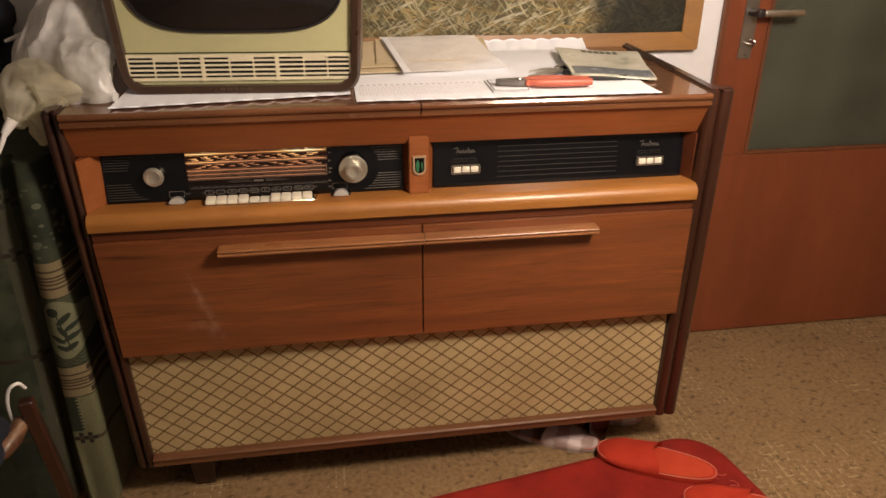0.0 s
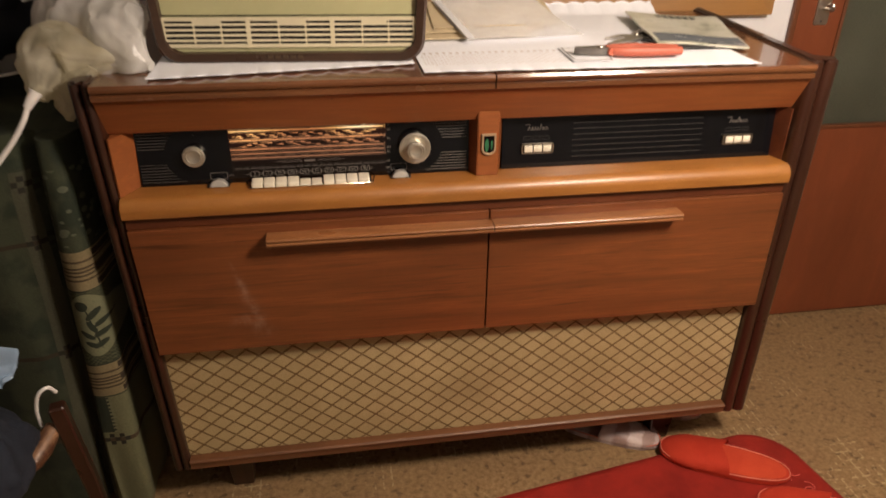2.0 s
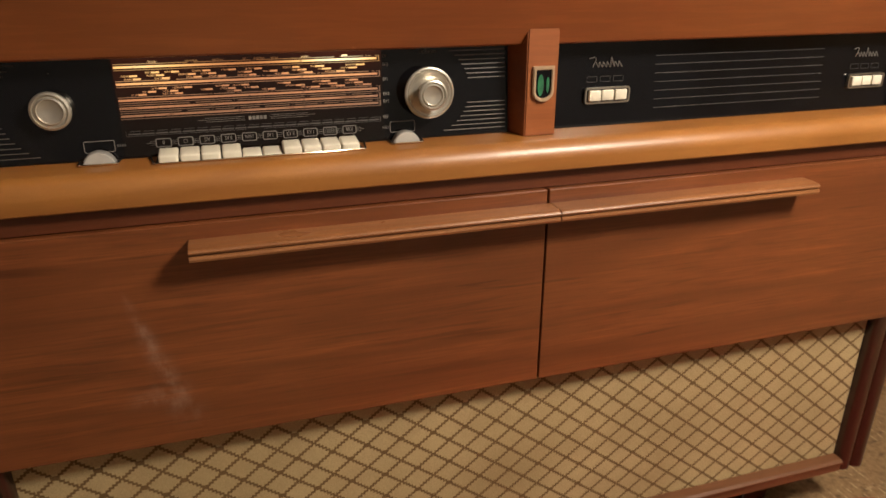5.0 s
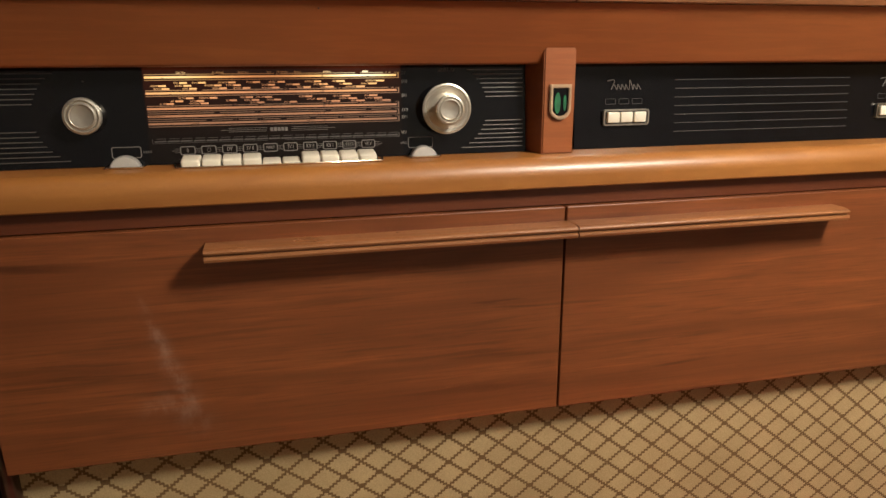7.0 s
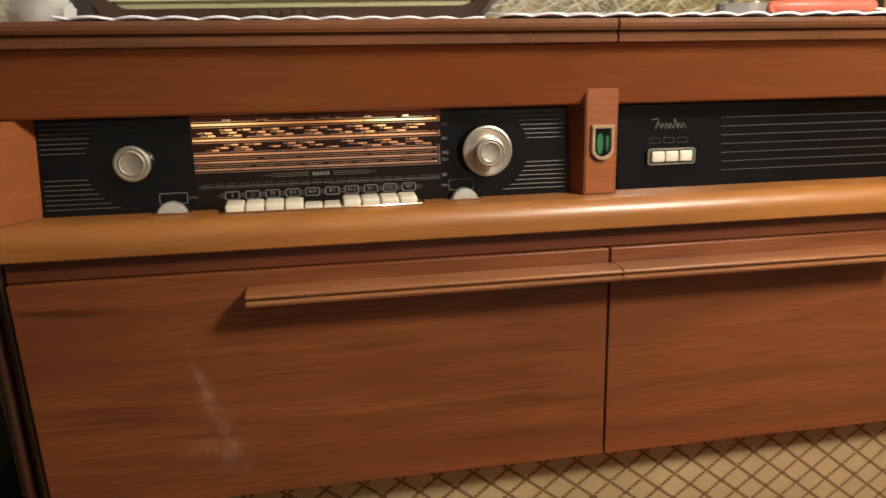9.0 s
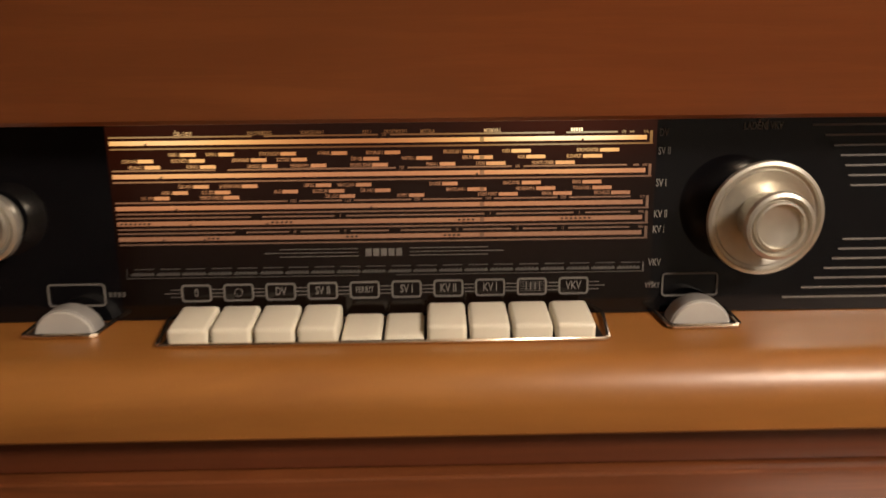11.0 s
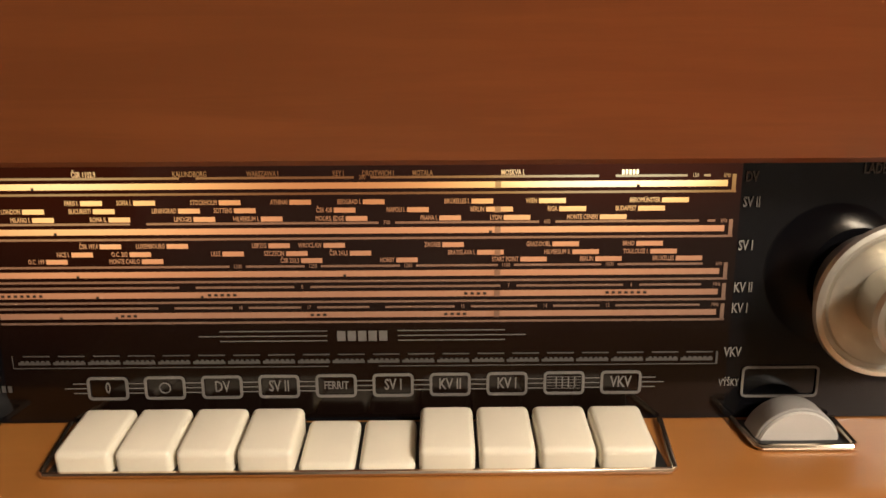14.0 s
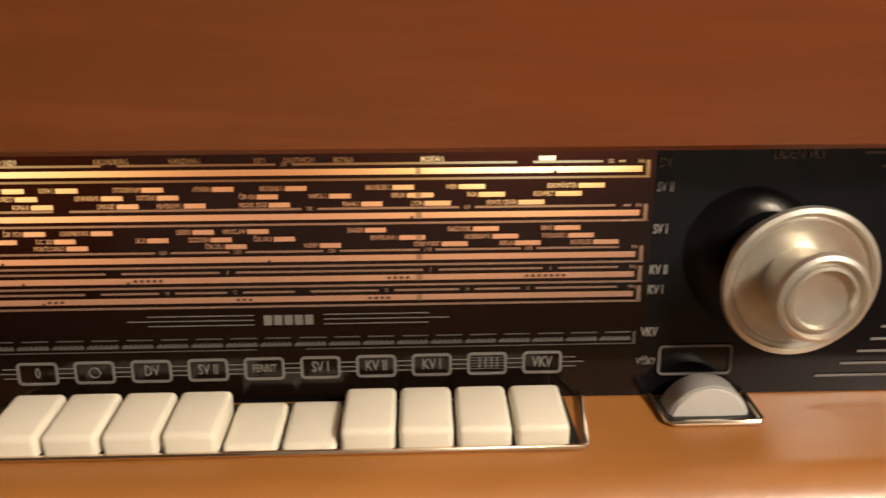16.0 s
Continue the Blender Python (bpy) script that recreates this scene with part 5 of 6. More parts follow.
def tag_point(u, v):
    x = (TAG[0][0] * (1 - u) + TAG[1][0] * u) * (1 - v) + (TAG[3][0] * (1 - u) + TAG[2][0] * u) * v
    y = (TAG[0][1] * (1 - u) + TAG[1][1] * u) * (1 - v) + (TAG[3][1] * (1 - u) + TAG[2][1] * u) * v
    return x, y, top_z(y) + 0.0056


tag = sheet("card_tag", 4, 4, tag_point, 0.0008, PAPER_WHITE, "small white card with a dark printed border under the pliers", "tag", smooth=False)
for u0, u1, v0, v1 in ((0.04, 0.96, 0.04, 0.065), (0.04, 0.96, 0.935, 0.96), (0.04, 0.065, 0.065, 0.935), (0.935, 0.96, 0.065, 0.935)):
    bm = bmesh.new()
    bm.faces.new([bm.verts.new(Vector(tag_point(u, v)) + Vector((0, 0, 0.0004))) for u, v in ((u0, v0), (u1, v0), (u1, v1), (u0, v1))])
    part("printed_border", bm, PRINT_DARK, tag)


def cutters():
    c = empty("side_cutters", 0.29, 0.190, top_z(0.19) + 0.004)
    tagged(c, "dark steel side cutters partly under a magazine", "cutters")
    z = top_z(0.19) + 0.0090
    upper = [(0.249, 0.186), (0.268, 0.198), (0.286, 0.212), (0.303, 0.214), (0.318, 0.200), (0.312, 0.184), (0.292, 0.186), (0.270, 0.186)]
    lower = [(0.226, 0.118), (0.246, 0.122), (0.272, 0.134), (0.296, 0.150), (0.316, 0.166), (0.322, 0.186), (0.306, 0.190), (0.288, 0.174), (0.264, 0.150), (0.240, 0.130)]
    for shape, lift in ((upper, 0.0), (lower, 0.0035)):
        bm = slab(shape, z - 0.0055 + lift, z - 0.0005 + lift)
        bmesh.ops.bevel(bm, geom=list(bm.edges), offset=0.0008, segments=1, affect="EDGES")
        part("blade", bm, BARE_STEEL, c)
    for line in ([(0.312, 0.180, z), (0.324, 0.150, z), (0.340, 0.122, z), (0.372, 0.106, z - 0.002), (0.425, 0.104, z - 0.003)], [(0.314, 0.196, z), (0.345, 0.212, z), (0.395, 0.218, z - 0.001), (0.450, 0.214, z - 0.002)]):
        part("arm", tube(curve_points(line, 6), 0.0045, 8), BLACK_PLASTIC, c, smooth=True)
    part("pivot", turned([(0, 0), (0.006, 0), (0.005, 0.002), (0, 0.0025)], pose(0.311, 0.188, z + 0.0025), 16), BRASS_METAL, c)
    part("spring", tube(curve_points([(0.306, 0.200, z + 0.002), (0.322, 0.196, z + 0.009), (0.334, 0.180, z + 0.002)], 6), 0.0014, 6), BRASS_METAL, c)


cutters()


def magazine_material():
    m, t, b = nodes_of("magazine_cover")
    n = noise_tex(t, position(t, (13, 13, 13)), 1.0, 5, 0.65)
    c = ramp(t, n, [(0.30, (0.24, 0.26, 0.20)), (0.42, (0.48, 0.48, 0.39)), (0.60, (0.64, 0.63, 0.55)), (0.76, (0.34, 0.36, 0.32))])
    link(t, c, b.inputs["Base Color"])
    b.inputs["Roughness"].default_value = 0.3
    return m


def cover(u, v):
    """The magazine's upper face: a skewed sheet that sags over the tool beneath it."""
    x = (0.314 * (1 - u) + 0.487 * u) * (1 - v) + (0.357 * (1 - u) + 0.537 * u) * v
    y = (0.104 * (1 - u) + 0.094 * u) * (1 - v) + (0.359 * (1 - u) + 0.315 * u) * v
    return x, y, top_z(y) + 0.0178 - 0.009 * u * (1 - 0.5 * v) + 0.0018 * math.sin(u * 5 + v * 2) + 0.0012 * math.sin(v * 9)


def on_cover(name, u0, u1, v0, v1, material):
    n = 6
    bm = bmesh.new()
    rows = [[bm.verts.new(Vector(cover(u0 + (u1 - u0) * i / n, v)) + Vector((0, 0, 0.0005))) for i in range(n + 1)] for v in (v0, (v0 + v1) / 2, v1)]
    for a, b in zip(rows, rows[1:]):
        for i in range(n):
            bm.faces.new((a[i], a[i + 1], b[i + 1], b[i]))
    part(name, bm, material, mag)


mag = sheet("magazine", 24, 24, cover, 0.0030, magazine_material(), "glossy pale grey magazine with a dark foot strip lying over cutters", "magazine")
TITLE_INK = plain("dark_title_ink", (0.10, 0.11, 0.08), 0.4)
for k in range(6):
    on_cover("title_bar", 0.30 + k * 0.075, 0.355 + k * 0.075, 0.84, 0.95, TITLE_INK)
on_cover("foot_strip", 0.04, 0.98, 0.03, 0.26, plain("slate_foot_strip", (0.16, 0.18, 0.20), 0.25))


# paper stack and clear sleeve leaning against the wall
def lean(x0, x1, y0, y1, z0, z1, skew, wave):
    return lambda u, v: (x0 + (x1 - x0) * u + skew * v, y0 + (y1 - y0) * v + 0.02 * u * (1 - v), z0 + (z1 - z0) * v ** 1.5 + wave * math.sin(7 * u + 3 * v))


sheet("envelope", 8, 8, lean(-0.130, 0.120, 0.200, 0.458, top_z(0.20) + 0.0085, top_z(0.458) + 0.0180, 0.0, 0.0006), 0.0016, PAPER_CREAM, "cream paper envelope on the lace runner", "envelope")
sheet("envelope", 8, 8, lean(-0.100, 0.155, 0.235, 0.455, top_z(0.235) + 0.0120, top_z(0.455) + 0.0230, 0.010, 0.0006), 0.0014, PAPER_CREAM, "cream paper envelope on top of another", "envelope")
sheet("envelope", 8, 8, lean(-0.060, 0.195, 0.262, 0.452, top_z(0.262) + 0.0150, top_z(0.452) + 0.0275, 0.012, 0.0006), 0.0014, PAPER_CREAM, "cream paper envelope at the top of the stack", "envelope")
sleeve = sheet("plastic_sleeve", 14, 12, lean(-0.012, 0.212, 0.180, 0.452, top_z(0.18) + 0.0125, top_z(0.452) + 0.0330, -0.026, 0.0008), 0.0006, FOIL, "clear punched plastic document sleeve on papers", "document sleeve")
sleeve.visible_shadow = False
part("punched_strip", slab([(-0.011, 0.182), (0.003, 0.1835), (-0.020, 0.440), (-0.034, 0.438)], 0, 0.0005), PAPER_WHITE, sleeve).data.transform(Matrix(((1, 0, 0, 0), (0, 1, 0, 0), (0, 0.112, 1, top_z(0.18) + 0.0136 - 0.180 * 0.112), (0, 0, 0, 1))))


# ---- television ----
def television():
    tv = empty("television", -0.3155, 0.110, TOP + 0.004)
    tagged(tv, "vintage television with cream front and dark wooden case on the console", "television")
    z0, z1, yf = 0.8745, 1.335, 0.110

    def outline(inset):
        out = []
        for x, z in rounded(-0.22 + inset, 0.22 - inset, z0 + inset, z1 - inset, 0.034 - inset * 0.6, 7):
            side = 0.2090 + 0.028 * math.sin(min(1.0, max(0.0, z - z0) / 0.32) * math.pi / 2)
            out.append((-0.3155 + x * side / 0.22, z))
        return out
    bm = bmesh.new()
    rings = []
    for o, y in ((outline(0.019), yf + 0.012), (outline(0.017), yf), (outline(0.005), yf - 0.002), (outline(0.0), yf + 0.004), (outline(0.0), yf + 0.19), (outline(0.03), yf + 0.25)):
        rings.append([bm.verts.new((x, y, z)) for x, z in o])
    n = len(rings[0])
    for a, b in zip(rings, rings[1:]):
        for i in range(n):
            bm.faces.new((a[i], a[(i + 1) % n], b[(i + 1) % n], b[i]))
    bm.faces.new(rings[-1])
    part("case", bm, TV_WOOD, tv, "dark polished wooden television case", smooth=True)
    mask = part("front_mask", front(slab(outline(0.0188), 0, 0.006), yf + 0.0155), TV_CREAM, tv, "cream painted front mask")
    # screen with bowed edges
    pts = []
    for i in range(72):
        a = 2 * math.pi * i / 72
        c, s = math.cos(a), math.sin(a)
        p = 0.5
        pts.append((-0.3140 + 0.1950 * math.copysign(abs(c) ** p, c), 1.128 + 0.1445 * math.copysign(abs(s) ** 0.57, s)))
    inner = [(-0.3140 + (x + 0.3140) * 0.982, 1.128 + (z - 1.128) * 0.978) for x, z in pts]
    part("screen_rim", front(ring(pts, inner, 0, 0.005), yf + 0.0098), BLACK_PLASTIC, tv)
    bm = bmesh.new()
    last = None
    for f, d in ((1.0, 0.001), (0.85, 0.006), (0.6, 0.011), (0.3, 0.014)):
        row = [bm.verts.new((-0.3140 + (x + 0.3140) * f * 0.985, yf + 0.0098 - d, 1.128 + (z - 1.128) * f * 0.98)) for x, z in pts]
        if last:
            for i in range(72):
                bm.faces.new((last[i], last[(i + 1) % 72], row[(i + 1) % 72], row[i]))
        last = row
    bm.faces.new(last)
    part("screen", bm, SCREEN, tv, "dark convex glass picture tube", smooth=True)
    # speaker grille
    gx0, gx1, gz0, gz1, gy = -0.5150, -0.1180, 0.9010, 0.9460, yf + 0.0095
    part("grille_recess", a_box(gx0, gx1, gy - 0.0012, gy - 0.0002, gz0, gz1), BLACK_MATT, tv)
    part("dark_slot", a_box(gx0 - 0.004, gx1 + 0.004, gy - 0.0008, gy - 0.0002, gz1 + 0.0022, gz1 + 0.0040), BLACK_MATT, tv)
    third = (gx1 - gx0) / 3
    for j in range(6):
        z = gz0 + 0.0020 + j * (gz1 - gz0 - 0.0040) / 5
        part("slat", a_box(gx0, gx1, gy - 0.0042, gy - 0.0013, z - 0.0017 - 0.001 * (j in (0, 5)), z + 0.0017 + 0.001 * (j in (0, 5))), GRILLE_CREAM, tv)
    for k in range(4):
        x = gx0 + k * third
        part("divider", a_box(x - 0.0034, x + 0.0034, gy - 0.0050, gy - 0.0014, gz0 - 0.001, gz1 + 0.001), GRILLE_CREAM, tv)
    for k in range(3):
        for f in (0.36, 0.68):
            x = gx0 + (k + f) * third
            part("divider", a_box(x - 0.0012, x + 0.0012, gy - 0.0044, gy - 0.0014, gz0, gz1), GRILLE_CREAM, tv)
        x = gx0 + k * third
        part("blank_plate", a_box(x + 0.36 * third, x + 0.68 * third if k != 2 else x + 0.66 * third, gy - 0.0040, gy - 0.0014, gz1 - 0.0115, gz1 - 0.003), GRILLE_CREAM, tv)
    bm = bmesh.new()
    for i in range(5):
        box(bm, -0.355 + i * 0.012, -0.347 + i * 0.012, yf - 0.0032, yf - 0.0016, 0.8840, 0.8890)
    part("maker_plate", bm, plain("dull_gilt", (0.12, 0.085, 0.055), 0.4, 0.6), tv)
    for fx in (-0.48, -0.15):
        part("foot", a_box(fx - 0.02, fx + 0.02, 0.150, 0.175, top_z(0.175) + 0.0032, 0.8850, bevel=0.002), BLACK_PLASTIC, tv)
    part("back_foot", a_box(-0.50, -0.15, 0.33, 0.35, top_z(0.35) + 0.0036, 0.9200, bevel=0.002), BLACK_PLASTIC, tv)

    tv.rotation_euler = (0, 0, radians(-4.5))
    tv.location = (-0.3155, 0.092, TOP + 0.0033)


television()


# ---- beside the console ----
def lumpy(name, lobes, material, label, category, fold=0.02, seed=0.0, detail=4):
    """A slumped soft shape: overlapping lobes melted into one skin, with long creases."""
    bm = bmesh.new()
    made = bmesh.ops.create_icosphere(bm, subdivisions=detail, radius=1)
    mid = sum((Vector(c) for c, r in lobes), Vector()) / len(lobes)
    for v in made["verts"]:
        d = v.co.normalized()
        reach = 0.0
        for c, r in lobes:
            # far crossing of the ray from the middle with each lobe
            o = mid - Vector(c)
            a = sum((d[k] / r[k]) ** 2 for k in range(3))
            b = 2 * sum(o[k] * d[k] / r[k] ** 2 for k in range(3))
            q = sum((o[k] / r[k]) ** 2 for k in range(3)) - 1
            disc = b * b - 4 * a * q
            if disc > 0:
                reach = max(reach, (-b + math.sqrt(disc)) / (2 * a))
        w = Vector((d.x * 1.3 + d.z * 0.9 + seed, d.y * 1.3 - d.x * 0.4, d.z * 0.8 - d.x * 0.5))
        w += 0.35 * noise.noise_vector(w * 1.1)
        long = Vector((w.x * 3.4, w.y * 3.4, w.z * 0.9))
        bulge = abs(noise.noise(w * 1.6)) + 0.55 * abs(noise.noise(long)) + 0.22 * abs(noise.noise(long * 2.3 + Vector((5, 1, 2))))
        v.co = mid + d * max(reach, 0.02) * (1 + fold * (3.2 * bulge - 1.6))
    bmesh.ops.smooth_vert(bm, verts=bm.verts, factor=0.3, use_axis_x=True, use_axis_y=True, use_axis_z=True)
    return tagged(part(name, bm, material, smooth=True), label, category)


def film_lobe(spine, pleat, seed, floor_x=-0.592):
    """Crumpled film gathered along a bent line: rings whose pleats run on from one to the next."""
    n_s, n_a = 54, 120
    mids = curve_points([p[:3] for p in spine], 12)
    bm = bmesh.new()
    rings = []
    for i in range(n_s + 1):
        u = i / n_s
        k = u * (len(mids) - 1)
        i0 = min(int(k), len(mids) - 2)
        c = mids[i0].lerp(mids[i0 + 1], k - i0)
        ahead = (mids[i0 + 1] - mids[i0]).normalized()
        k = u * (len(spine) - 1)
        j0 = min(int(k), len(spine) - 2)
        f = k - j0
        f = f * f * (3 - 2 * f)
        ra = spine[j0][3] * (1 - f) + spine[j0 + 1][3] * f
        rb = spine[j0][4] * (1 - f) + spine[j0 + 1][4] * f
        side = Vector((0, 1, 0)).cross(ahead).normalized()
        deep = ahead.cross(side)
        ring_v = []
        for q in range(n_a):
            a = 2 * math.pi * q / n_a
            w = Vector((math.cos(a) * 0.85 + seed, math.sin(a) * 0.85, u * 1.7))
            w += 0.45 * noise.noise_vector(w * 1.3 + Vector((0, 0, u * 2)))
            sharp = abs(noise.noise(w * 1.2)) + 0.42 * abs(noise.noise(w * 2.5 + Vector((3, 0, 1)))) + 0.05 * abs(noise.noise(w * 5.5 + Vector((1, 7, 1)) + Vector((0, 0, u * 4))))
            r = 1 + pleat * (1.25 - 3.1 * sharp)
            p = c + side * (ra * r * math.cos(a)) + deep * (rb * r * math.sin(a))
            if p.x > floor_x:
                p.z = max(p.z, top_z(max(p.y, 0)) + 0.003 + 0.002 * noise.noise(p * 40))
            ring_v.append(bm.verts.new(p))
        rings.append(ring_v)
    for a, b in zip(rings, rings[1:]):
        for q in range(n_a):
            bm.faces.new((a[q], a[(q + 1) % n_a], b[(q + 1) % n_a], b[q]))
    bm.faces.new(rings[0][::-1])
    bm.faces.new(rings[-1])
    return bm


def plastic_bag():
    bag = empty("plastic_bag", -0.61, 0.12, top_z(0.12))
    tagged(bag, "crumpled white plastic carrier bag slumped at the console's corner", "plastic bag")
    part("bag_body", film_lobe([(-0.590, 0.235, 1.085, 0.024, 0.018), (-0.596, 0.215, 1.040, 0.036, 0.028), (-0.612, 0.175, 0.985, 0.058, 0.048), (-0.612, 0.140, 0.938, 0.074, 0.056), (-0.592, 0.105, 0.908, 0.070, 0.052), (-0.558, 0.075, 0.892, 0.044, 0.026), (-0.528, 0.062, 0.884, 0.008, 0.008)], 0.105, 2.0), BAG_PLASTIC, bag, "milky film gathered upwards", smooth=True)
    part("bag_flap", film_lobe([(-0.600, 0.235, 1.060, 0.014, 0.014), (-0.640, 0.215, 1.025, 0.026, 0.022), (-0.664, 0.200, 0.985, 0.032, 0.026), (-0.670, 0.170, 0.940, 0.046, 0.036), (-0.662, 0.135, 0.912, 0.046, 0.038), (-0.640, 0.130, 0.900, 0.012, 0.012)], 0.105, 9.0), BAG_PLASTIC, bag, smooth=True)
    part("bag_fold", film_lobe([(-0.555, 0.075, 0.886, 0.010, 0.012), (-0.598, 0.085, 0.898, 0.030, 0.034), (-0.640, 0.095, 0.893, 0.050, 0.050), (-0.668, 0.092, 0.886, 0.056, 0.046), (-0.682, 0.074, 0.868, 0.044, 0.036), (-0.690, 0.060, 0.850, 0.024, 0.020), (-0.692, 0.052, 0.838, 0.008, 0.008)], 0.105, 15.0), BAG_THIN, bag, "thin yellowed sagging film fold that ends in a knot", smooth=True)
    part("bag_handle", tube(curve_points([(-0.640, 0.205, 1.000), (-0.675, 0.205, 0.982), (-0.710, 0.200, 0.972), (-0.740, 0.200, 0.962)], 6), [0.010 - 0.0004 * i for i in range(19)], 7), BAG_PLASTIC, bag, "twisted film handle", smooth=True)
    part("bag_skirt", film_lobe([(-0.612, 0.060, 0.885, 0.010, 0.012), (-0.632, 0.058, 0.866, 0.030, 0.018), (-0.646, 0.056, 0.845, 0.030, 0.016), (-0.655, 0.054, 0.824, 0.022, 0.012), (-0.662, 0.054, 0.806, 0.006, 0.005)], 0.105, 21.0), BAG_THIN, bag, smooth=True)


plastic_bag()
lumpy("dark_garment", [((-0.895, 0.33, 0.96), (0.125, 0.11, 0.14)), ((-0.985, 0.33, 1.10), (0.185, 0.11, 0.20)), ((-1.06, 0.28, 0.87), (0.20, 0.16, 0.12))], DARK_BLUE_CLOTH, "dark garment heaped on the covered armchair", "garment", 0.07, 17.0, 5)


def blanket_seat():
    seat = empty("covered_armchair", -1.05, 0.25, 0)
    tagged(seat, "armchair under a green jacquard blanket that hangs to the floor", "armchair")
    path = curve_points([(-0.700, 0.46, 0), (-0.690, 0.30, 0), (-0.684, 0.13, 0), (-0.700, 0.040, 0), (-0.735, 0.035, 0), (-0.752, 0.085, 0), (-0.775, 0.060, 0), (-0.84, 0.045, 0), (-0.95, 0.065, 0), (-1.08, 0.03, 0), (-1.22, 0.05, 0), (-1.42, 0.04, 0)], 10)
    bm = bmesh.new()
    rows = []
    nz = 26
    for j in range(nz + 1):
        f = j / nz
        z = 0.012 + (0.775 - 0.012) * f
        row = []
        for i, p in enumerate(path):
            w = (1 - f) * 0.018
            q = noise.noise(Vector((i * 0.16, f * 2.2, 4.0)))
            pull = max(0.0, f - 0.9) * 0.25
            near, far = 0.022 * f + 0.004 * (1 - f), 0.022 * f - 0.014 * (1 - f)
            k = min(1.0, max(0.0, (p.x + 0.745) / 0.045))
            push = (near * k + far * (1 - k)) * min(1.0, max(0.0, (p.x + 0.80) / 0.055))
            row.append(bm.verts.new((p.x + push + w * q + 0.012 * (1 - f) - pull * 0.3, p.y - w * q * 0.7 - 0.01 * (1 - f) + pull, z + 0.004 * q)))
        rows.append(row)
    back = [bm.verts.new((v.co.x - 0.03, 0.47, 0.785 + 0.006 * noise.noise(v.co * 6))) for v in rows[-1]]
    rows.append(back)
    for a, b in zip(rows, rows[1:]):
        for i in range(len(path) - 1):
            bm.faces.new((a[i], a[i + 1], b[i + 1], b[i]))
    part("blanket", bm, BLANKET, seat, "dark green jacquard blanket with cream leaf bands", smooth=True)
    part("seat_body", a_box(-1.42, -0.80, 0.13, 0.46, 0.03, 0.74, bevel=0.03), DARK_BLUE_CLOTH, seat)


blanket_seat()


def cord(name, anchors, r, label):
    return tagged(part(name, tube(curve_points(anchors, 10), r, 8), WHITE_CORD, smooth=True), label, "cable")


cord("power_cord", [(-0.704, 0.029, 0.840), (-0.716, 0.022, 0.814), (-0.744, 0.016, 0.776), (-0.790, 0.012, 0.735), (-0.90, 0.03, 0.69)], 0.0042, "white power cord running down from the plastic bag")
part("plug_collar", tube([(-0.692, 0.036, 0.856), (-0.707, 0.027, 0.834)], [0.010, 0.006], 10), WHITE_CORD, bpy.data.objects["power_cord"], smooth=True)
cord("lamp_cord", [(-0.690, 0.120, 0.885), (-0.740, 0.170, 0.866), (-0.776, 0.200, 0.848), (-0.830, 0.220, 0.834), (-0.92, 0.24, 0.800)], 0.0022, "thin white cord running from the bag over the armchair")


def stool():
    s = empty("wooden_chair", -0.86, -0.14, 0)
    tagged(s, "brown wooden chair with a navy bag on its seat", "chair")
    for nm, a, b, w in (("front_leg", (-0.724, -0.12, 0.395), (-0.690, -0.115, 0.06), 0.017), ("leg", (-1.02, -0.14, 0.33), (-1.05, -0.09, 0.0), 0.018), ("leg", (-0.73, -0.44, 0.33), (-0.70, -0.48, 0.0), 0.018), ("leg", (-1.02, -0.44, 0.33), (-1.05, -0.48, 0.0), 0.018)):
        bm = tube([a, ((a[0] + b[0]) / 2, (a[1] + b[1]) / 2, (a[2] + b[2]) / 2), (b[0], b[1], 0.002)], [w, w * 0.95, w * 0.8], 4)
        bmesh.ops.bevel(bm, geom=list(bm.edges), offset=0.003, segments=1, affect="EDGES")
        part(nm, bm, WOOD_DARK, s)
    bm = tube([(-0.737, -0.118, 0.352), (-0.750, -0.150, 0.336), (-0.756, -0.175, 0.330), (-0.76, -0.190, 0.326)], [0.013, 0.018, 0.015, 0.008], 10)
    part("arm", bm, WORN_WOOD, s, "brown arm with the varnish worn off", smooth=True)
    part("seat", a_box(-1.05, -0.785, -0.47, -0.11, 0.285, 0.312, bevel=0.008), WOOD_DARK, s)


WORN_WOOD = wood("worn_chair_wood", (0.07, 0.026, 0.012), (0.26, 0.15, 0.085), 0.5, 1, (18, 18, 18), 0.1, (0.45, 0.6))
stool()
bag_cloth = lumpy("fabric_bag", [((-0.875, -0.215, 0.385), (0.125, 0.130, 0.078)), ((-0.805, -0.22, 0.362), (0.065, 0.110, 0.070))], DARK_BLUE_CLOTH, "navy fabric bag lying on a wooden chair", "bag", 0.075, 7.0, 5)
part("strap", tube(curve_points([(-0.84, -0.325, 0.385), (-0.815, -0.318, 0.392), (-0.785, -0.295, 0.385), (-0.765, -0.270, 0.365)], 8), 0.007, 8), DARK_BLUE_CLOTH, bag_cloth, "narrow navy strap", smooth=True)


def cloth_place(u, v):
    a, b, c, d = Vector((-0.93, -0.150, 0.545)), Vector((-0.735, -0.150, 0.532)), Vector((-0.778, -0.185, 0.470)), Vector((-0.93, -0.23, 0.470))
    p = a.lerp(b, u).lerp(d.lerp(c, u), v)
    w = abs(noise.noise(Vector((u * 2.6 + v * 1.4, v * 2.2 - u, 3.0)))) + 0.15 * abs(noise.noise(Vector((u * 4, v * 3, 8.0))))
    p.z += 0.030 * w - 0.008 + 0.010 * math.sin(v * 5.0 + u * 3)
    p.y -= 0.022 * w
    return p


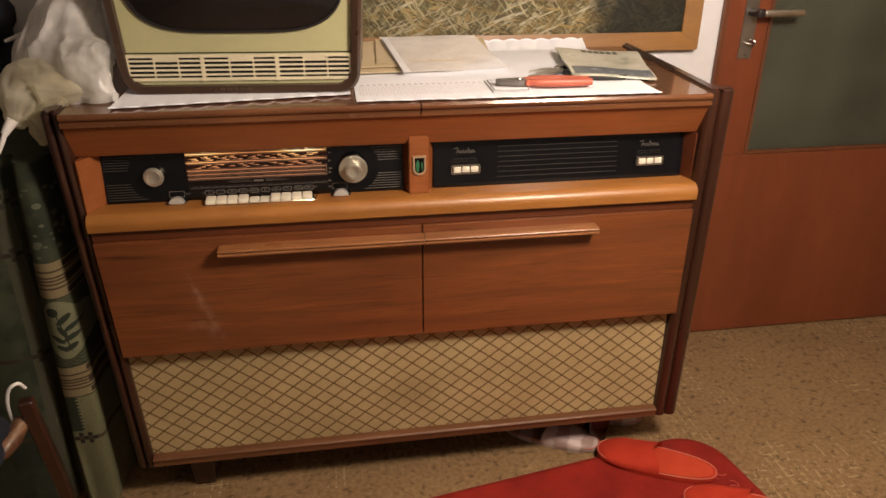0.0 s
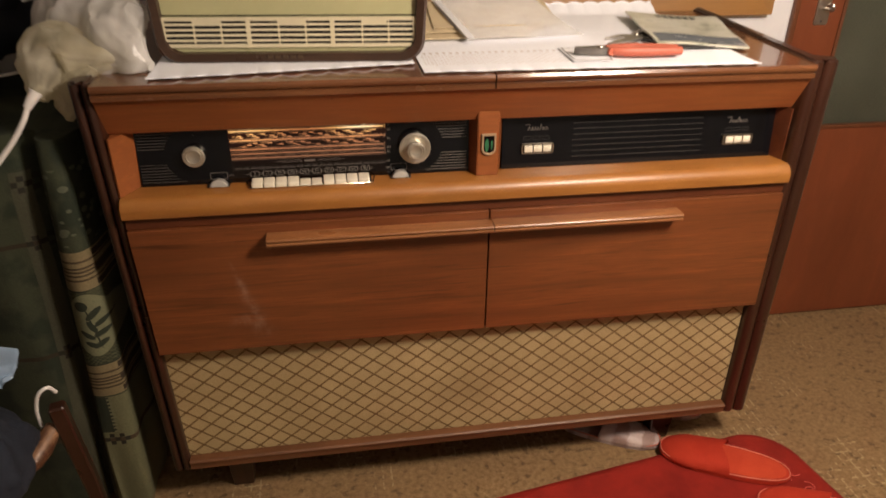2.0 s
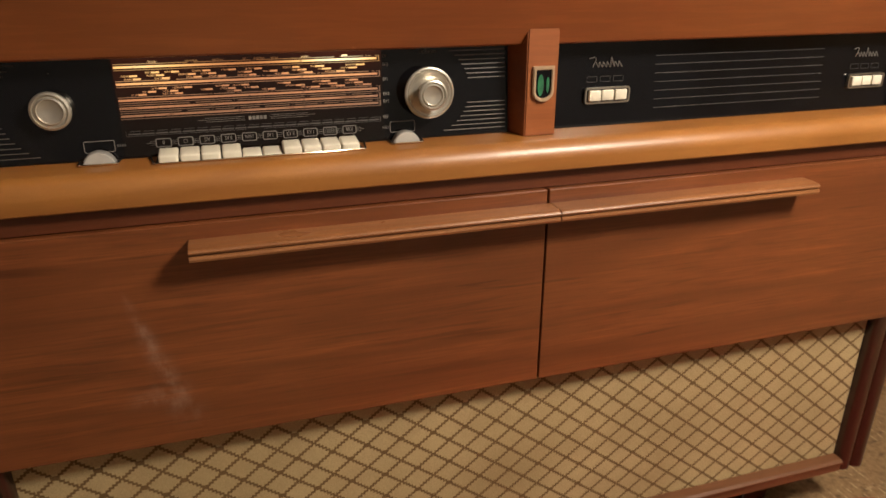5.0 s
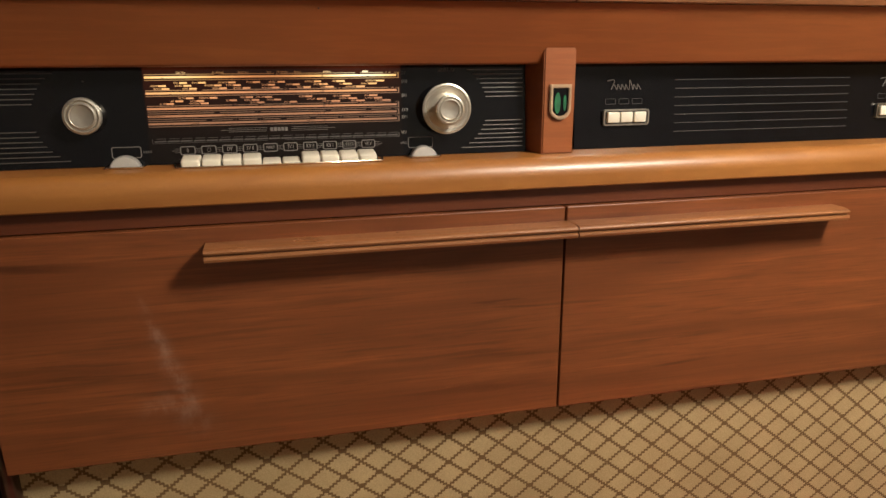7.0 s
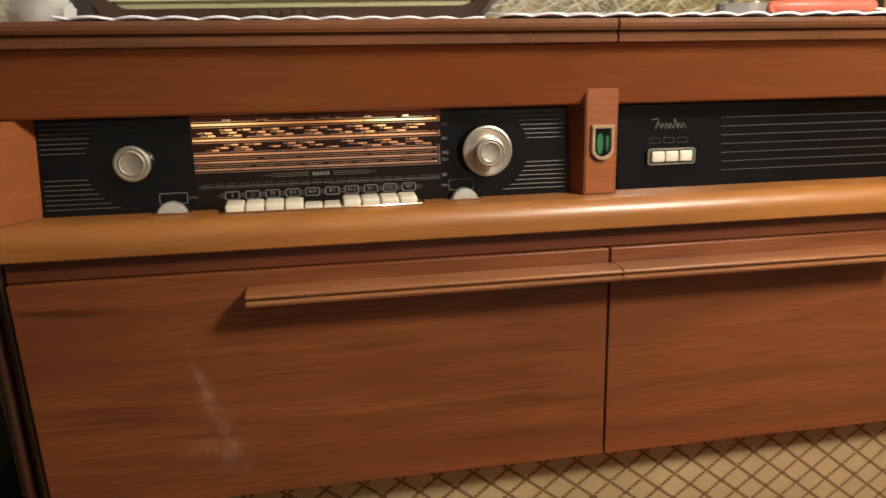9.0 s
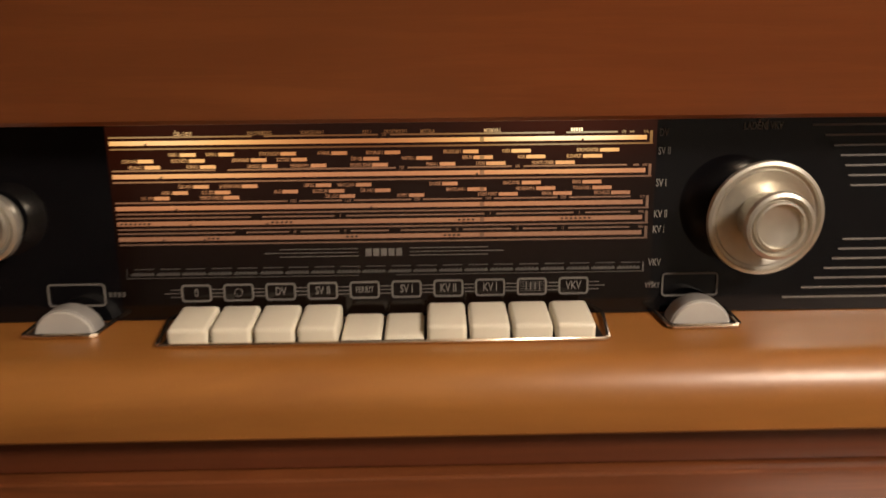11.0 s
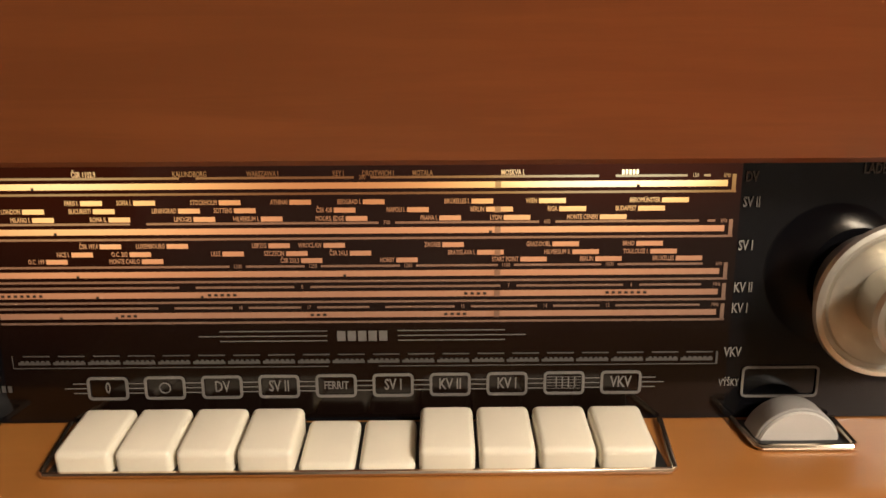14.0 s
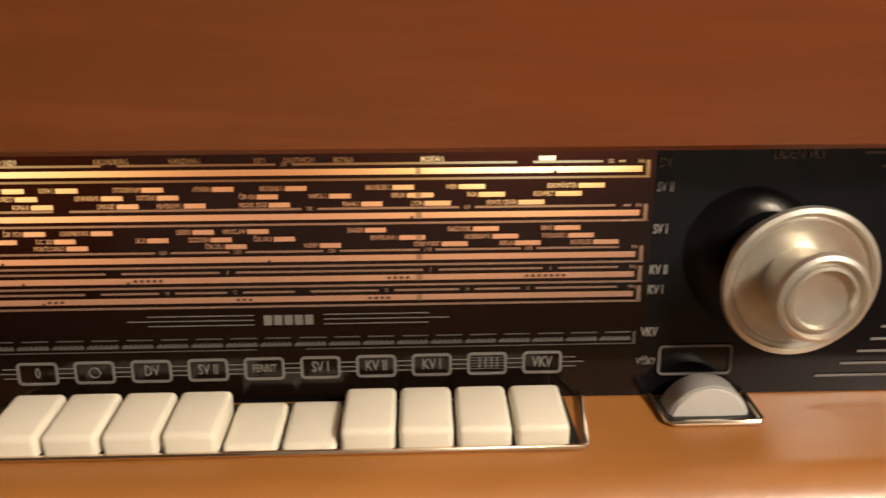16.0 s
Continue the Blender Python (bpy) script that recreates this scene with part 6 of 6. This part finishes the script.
sheet("folded_cloth", 60, 40, cloth_place, 0.008, PALE_BLUE_CLOTH, "pale blue crumpled cloth on the navy bag", "cloth")
cord("cord_loop", [(-0.757, -0.115, 0.345), (-0.752, -0.125, 0.390), (-0.741, -0.128, 0.424), (-0.727, -0.122, 0.432), (-0.722, -0.112, 0.415)], 0.0031, "white cord loop sticking up beside the bag")


# ---- on the floor ----
def rug():
    base = rounded(-0.98, 0.0, -0.62, 0.0, 0.10, 10)
    turn = Matrix.Translation((0.704, 0.048, 0)) @ Matrix.Rotation(radians(9.5), 4, "Z")
    bm = bmesh.new()
    rings = []
    for inset, z in ((0.0, 0.001), (-0.001, 0.007), (0.004, 0.012), (0.016, 0.014), (0.03, 0.0125), (0.2, 0.0130)):
        o = []
        for x, y in base:
            cx, cy = -0.49, -0.31
            o.append(turn @ Vector((cx + (x - cx) * (1 - inset / 0.49), cy + (y - cy) * (1 - inset / 0.31), z)))
        rings.append([bm.verts.new(p) for p in o])
    n = len(base)
    for a, b in zip(rings, rings[1:]):
        for i in range(n):
            bm.faces.new((a[i], a[(i + 1) % n], b[(i + 1) % n], b[i]))
    bm.faces.new(rings[-1])
    bm.faces.new(rings[0][::-1])
    r = tagged(part("red_rug", bm, RED_RUG, smooth=True), "red plush rug with rounded corners and stitched scrolls", "rug")
    pale = plain("pale_red_thread", (0.62, 0.13, 0.10), 0.7)
    for cx, cy in ((0.664, -0.096), (0.690, -0.150)):
        for a in (20, 95, 170, 245):
            pts = [(cx + 0.022 * u * math.cos(radians(a + 80 * u)), cy + 0.022 * u * math.sin(radians(a + 80 * u)), 0.0142) for u in (0.1, 0.3, 0.5, 0.7, 0.9, 1.1)]
            part("stitched_scroll", tube(pts, 0.0008, 5), pale, r)


rug()


def sole_outline(length, width, n=36):
    out = []
    for i in range(n):
        a = 2 * math.pi * i / n
        c, s = math.cos(a), math.sin(a)
        w = width / 2 * (1.0 - 0.10 * c + 0.06 * math.cos(2 * a))
        out.append((length / 2 * math.copysign(abs(c) ** 0.85, c), w * math.copysign(abs(s) ** 0.85, s)))
    return out


PIPING = plain("pale_red_piping", (0.58, 0.16, 0.11), 0.6)


def slipper(x, y, z, turn, length, width, sole, upper, insole, label, cover=0.46, high=0.035):
    """Toe towards local -x; the upper covers the toe end."""
    s = empty("slipper", x, y, z)
    tagged(s, label, "slipper", group="slippers")
    m = pose(x, y, z, 0, 0, turn)
    o = sole_outline(length, width)
    bm = slab(o, 0.0, 0.011)
    bmesh.ops.bevel(bm, geom=[e for e in bm.edges if abs(e.verts[0].co.z - e.verts[1].co.z) < 1e-6], offset=0.003, segments=2, affect="EDGES")
    bm.transform(m)
    part("sole", bm, sole, s, smooth=True)
    edge = [m @ Vector((a * 0.985, b * 0.975, 0.0125)) for a, b in o]
    part("piping", tube(edge + edge[:1], 0.0012, 6), PIPING, s, "thin paler piping", smooth=True)
    bm = slab([(a * 0.93, b * 0.90) for a, b in o], 0.0112, 0.0135)
    bm.transform(m)
    part("insole", bm, insole, s)
    bm = bmesh.new()
    rows = []
    nx, na = 12, 14
    for i in range(nx + 1):
        u = i / nx
        xx = -length / 2 + 0.001 + u * length * cover
        k = min(1.0, math.sqrt(max(0.0, 1 - (1 - min(1, u * 1.9)) ** 2)) + 0.02)
        half = width / 2 * (0.98 * k)
        h = high * (0.35 + 0.65 * u) * k
        rows.append([bm.verts.new((xx + 0.02 * u * abs(math.cos(math.pi * j / na)) , -half * math.cos(math.pi * j / na), 0.009 + h * math.sin(math.pi * j / na) ** 0.8)) for j in range(na + 1)])
    for a, b in zip(rows, rows[1:]):
        for j in range(na):
            bm.faces.new((a[j], a[j + 1], b[j + 1], b[j]))
    low = bmesh.ops.duplicate(bm, geom=list(bm.verts) + list(bm.faces))
    for g in low["geom"]:
        if isinstance(g, bmesh.types.BMVert):
            g.co.z -= 0.003
            g.co.y *= 0.96
    bm.transform(m)
    part("upper", bm, upper, s, smooth=True)


slipper(0.538, -0.049, 0.0145, -28, 0.272, 0.100, RED_SLIPPER, RED_SLIPPER, RED_INSOLE, "red felt slipper lying on the red rug")
slipper(0.672, -0.222, 0.0145, -25, 0.272, 0.098, RED_SLIPPER, RED_SLIPPER, RED_INSOLE, "red felt slipper near the rug's edge")
slipper(0.330, 0.092, 0.001, 153, 0.235, 0.082, SLIPPER_STRIPE, SLIPPER_STRIPE, SLIPPER_STRIPE, "pale striped satin slipper half under the console", 0.5, 0.036)
slipper(0.470, 0.168, 0.001, 156, 0.235, 0.082, SLIPPER_STRIPE, SLIPPER_STRIPE, SLIPPER_STRIPE, "pale striped satin slipper behind the console's leg", 0.5, 0.036)
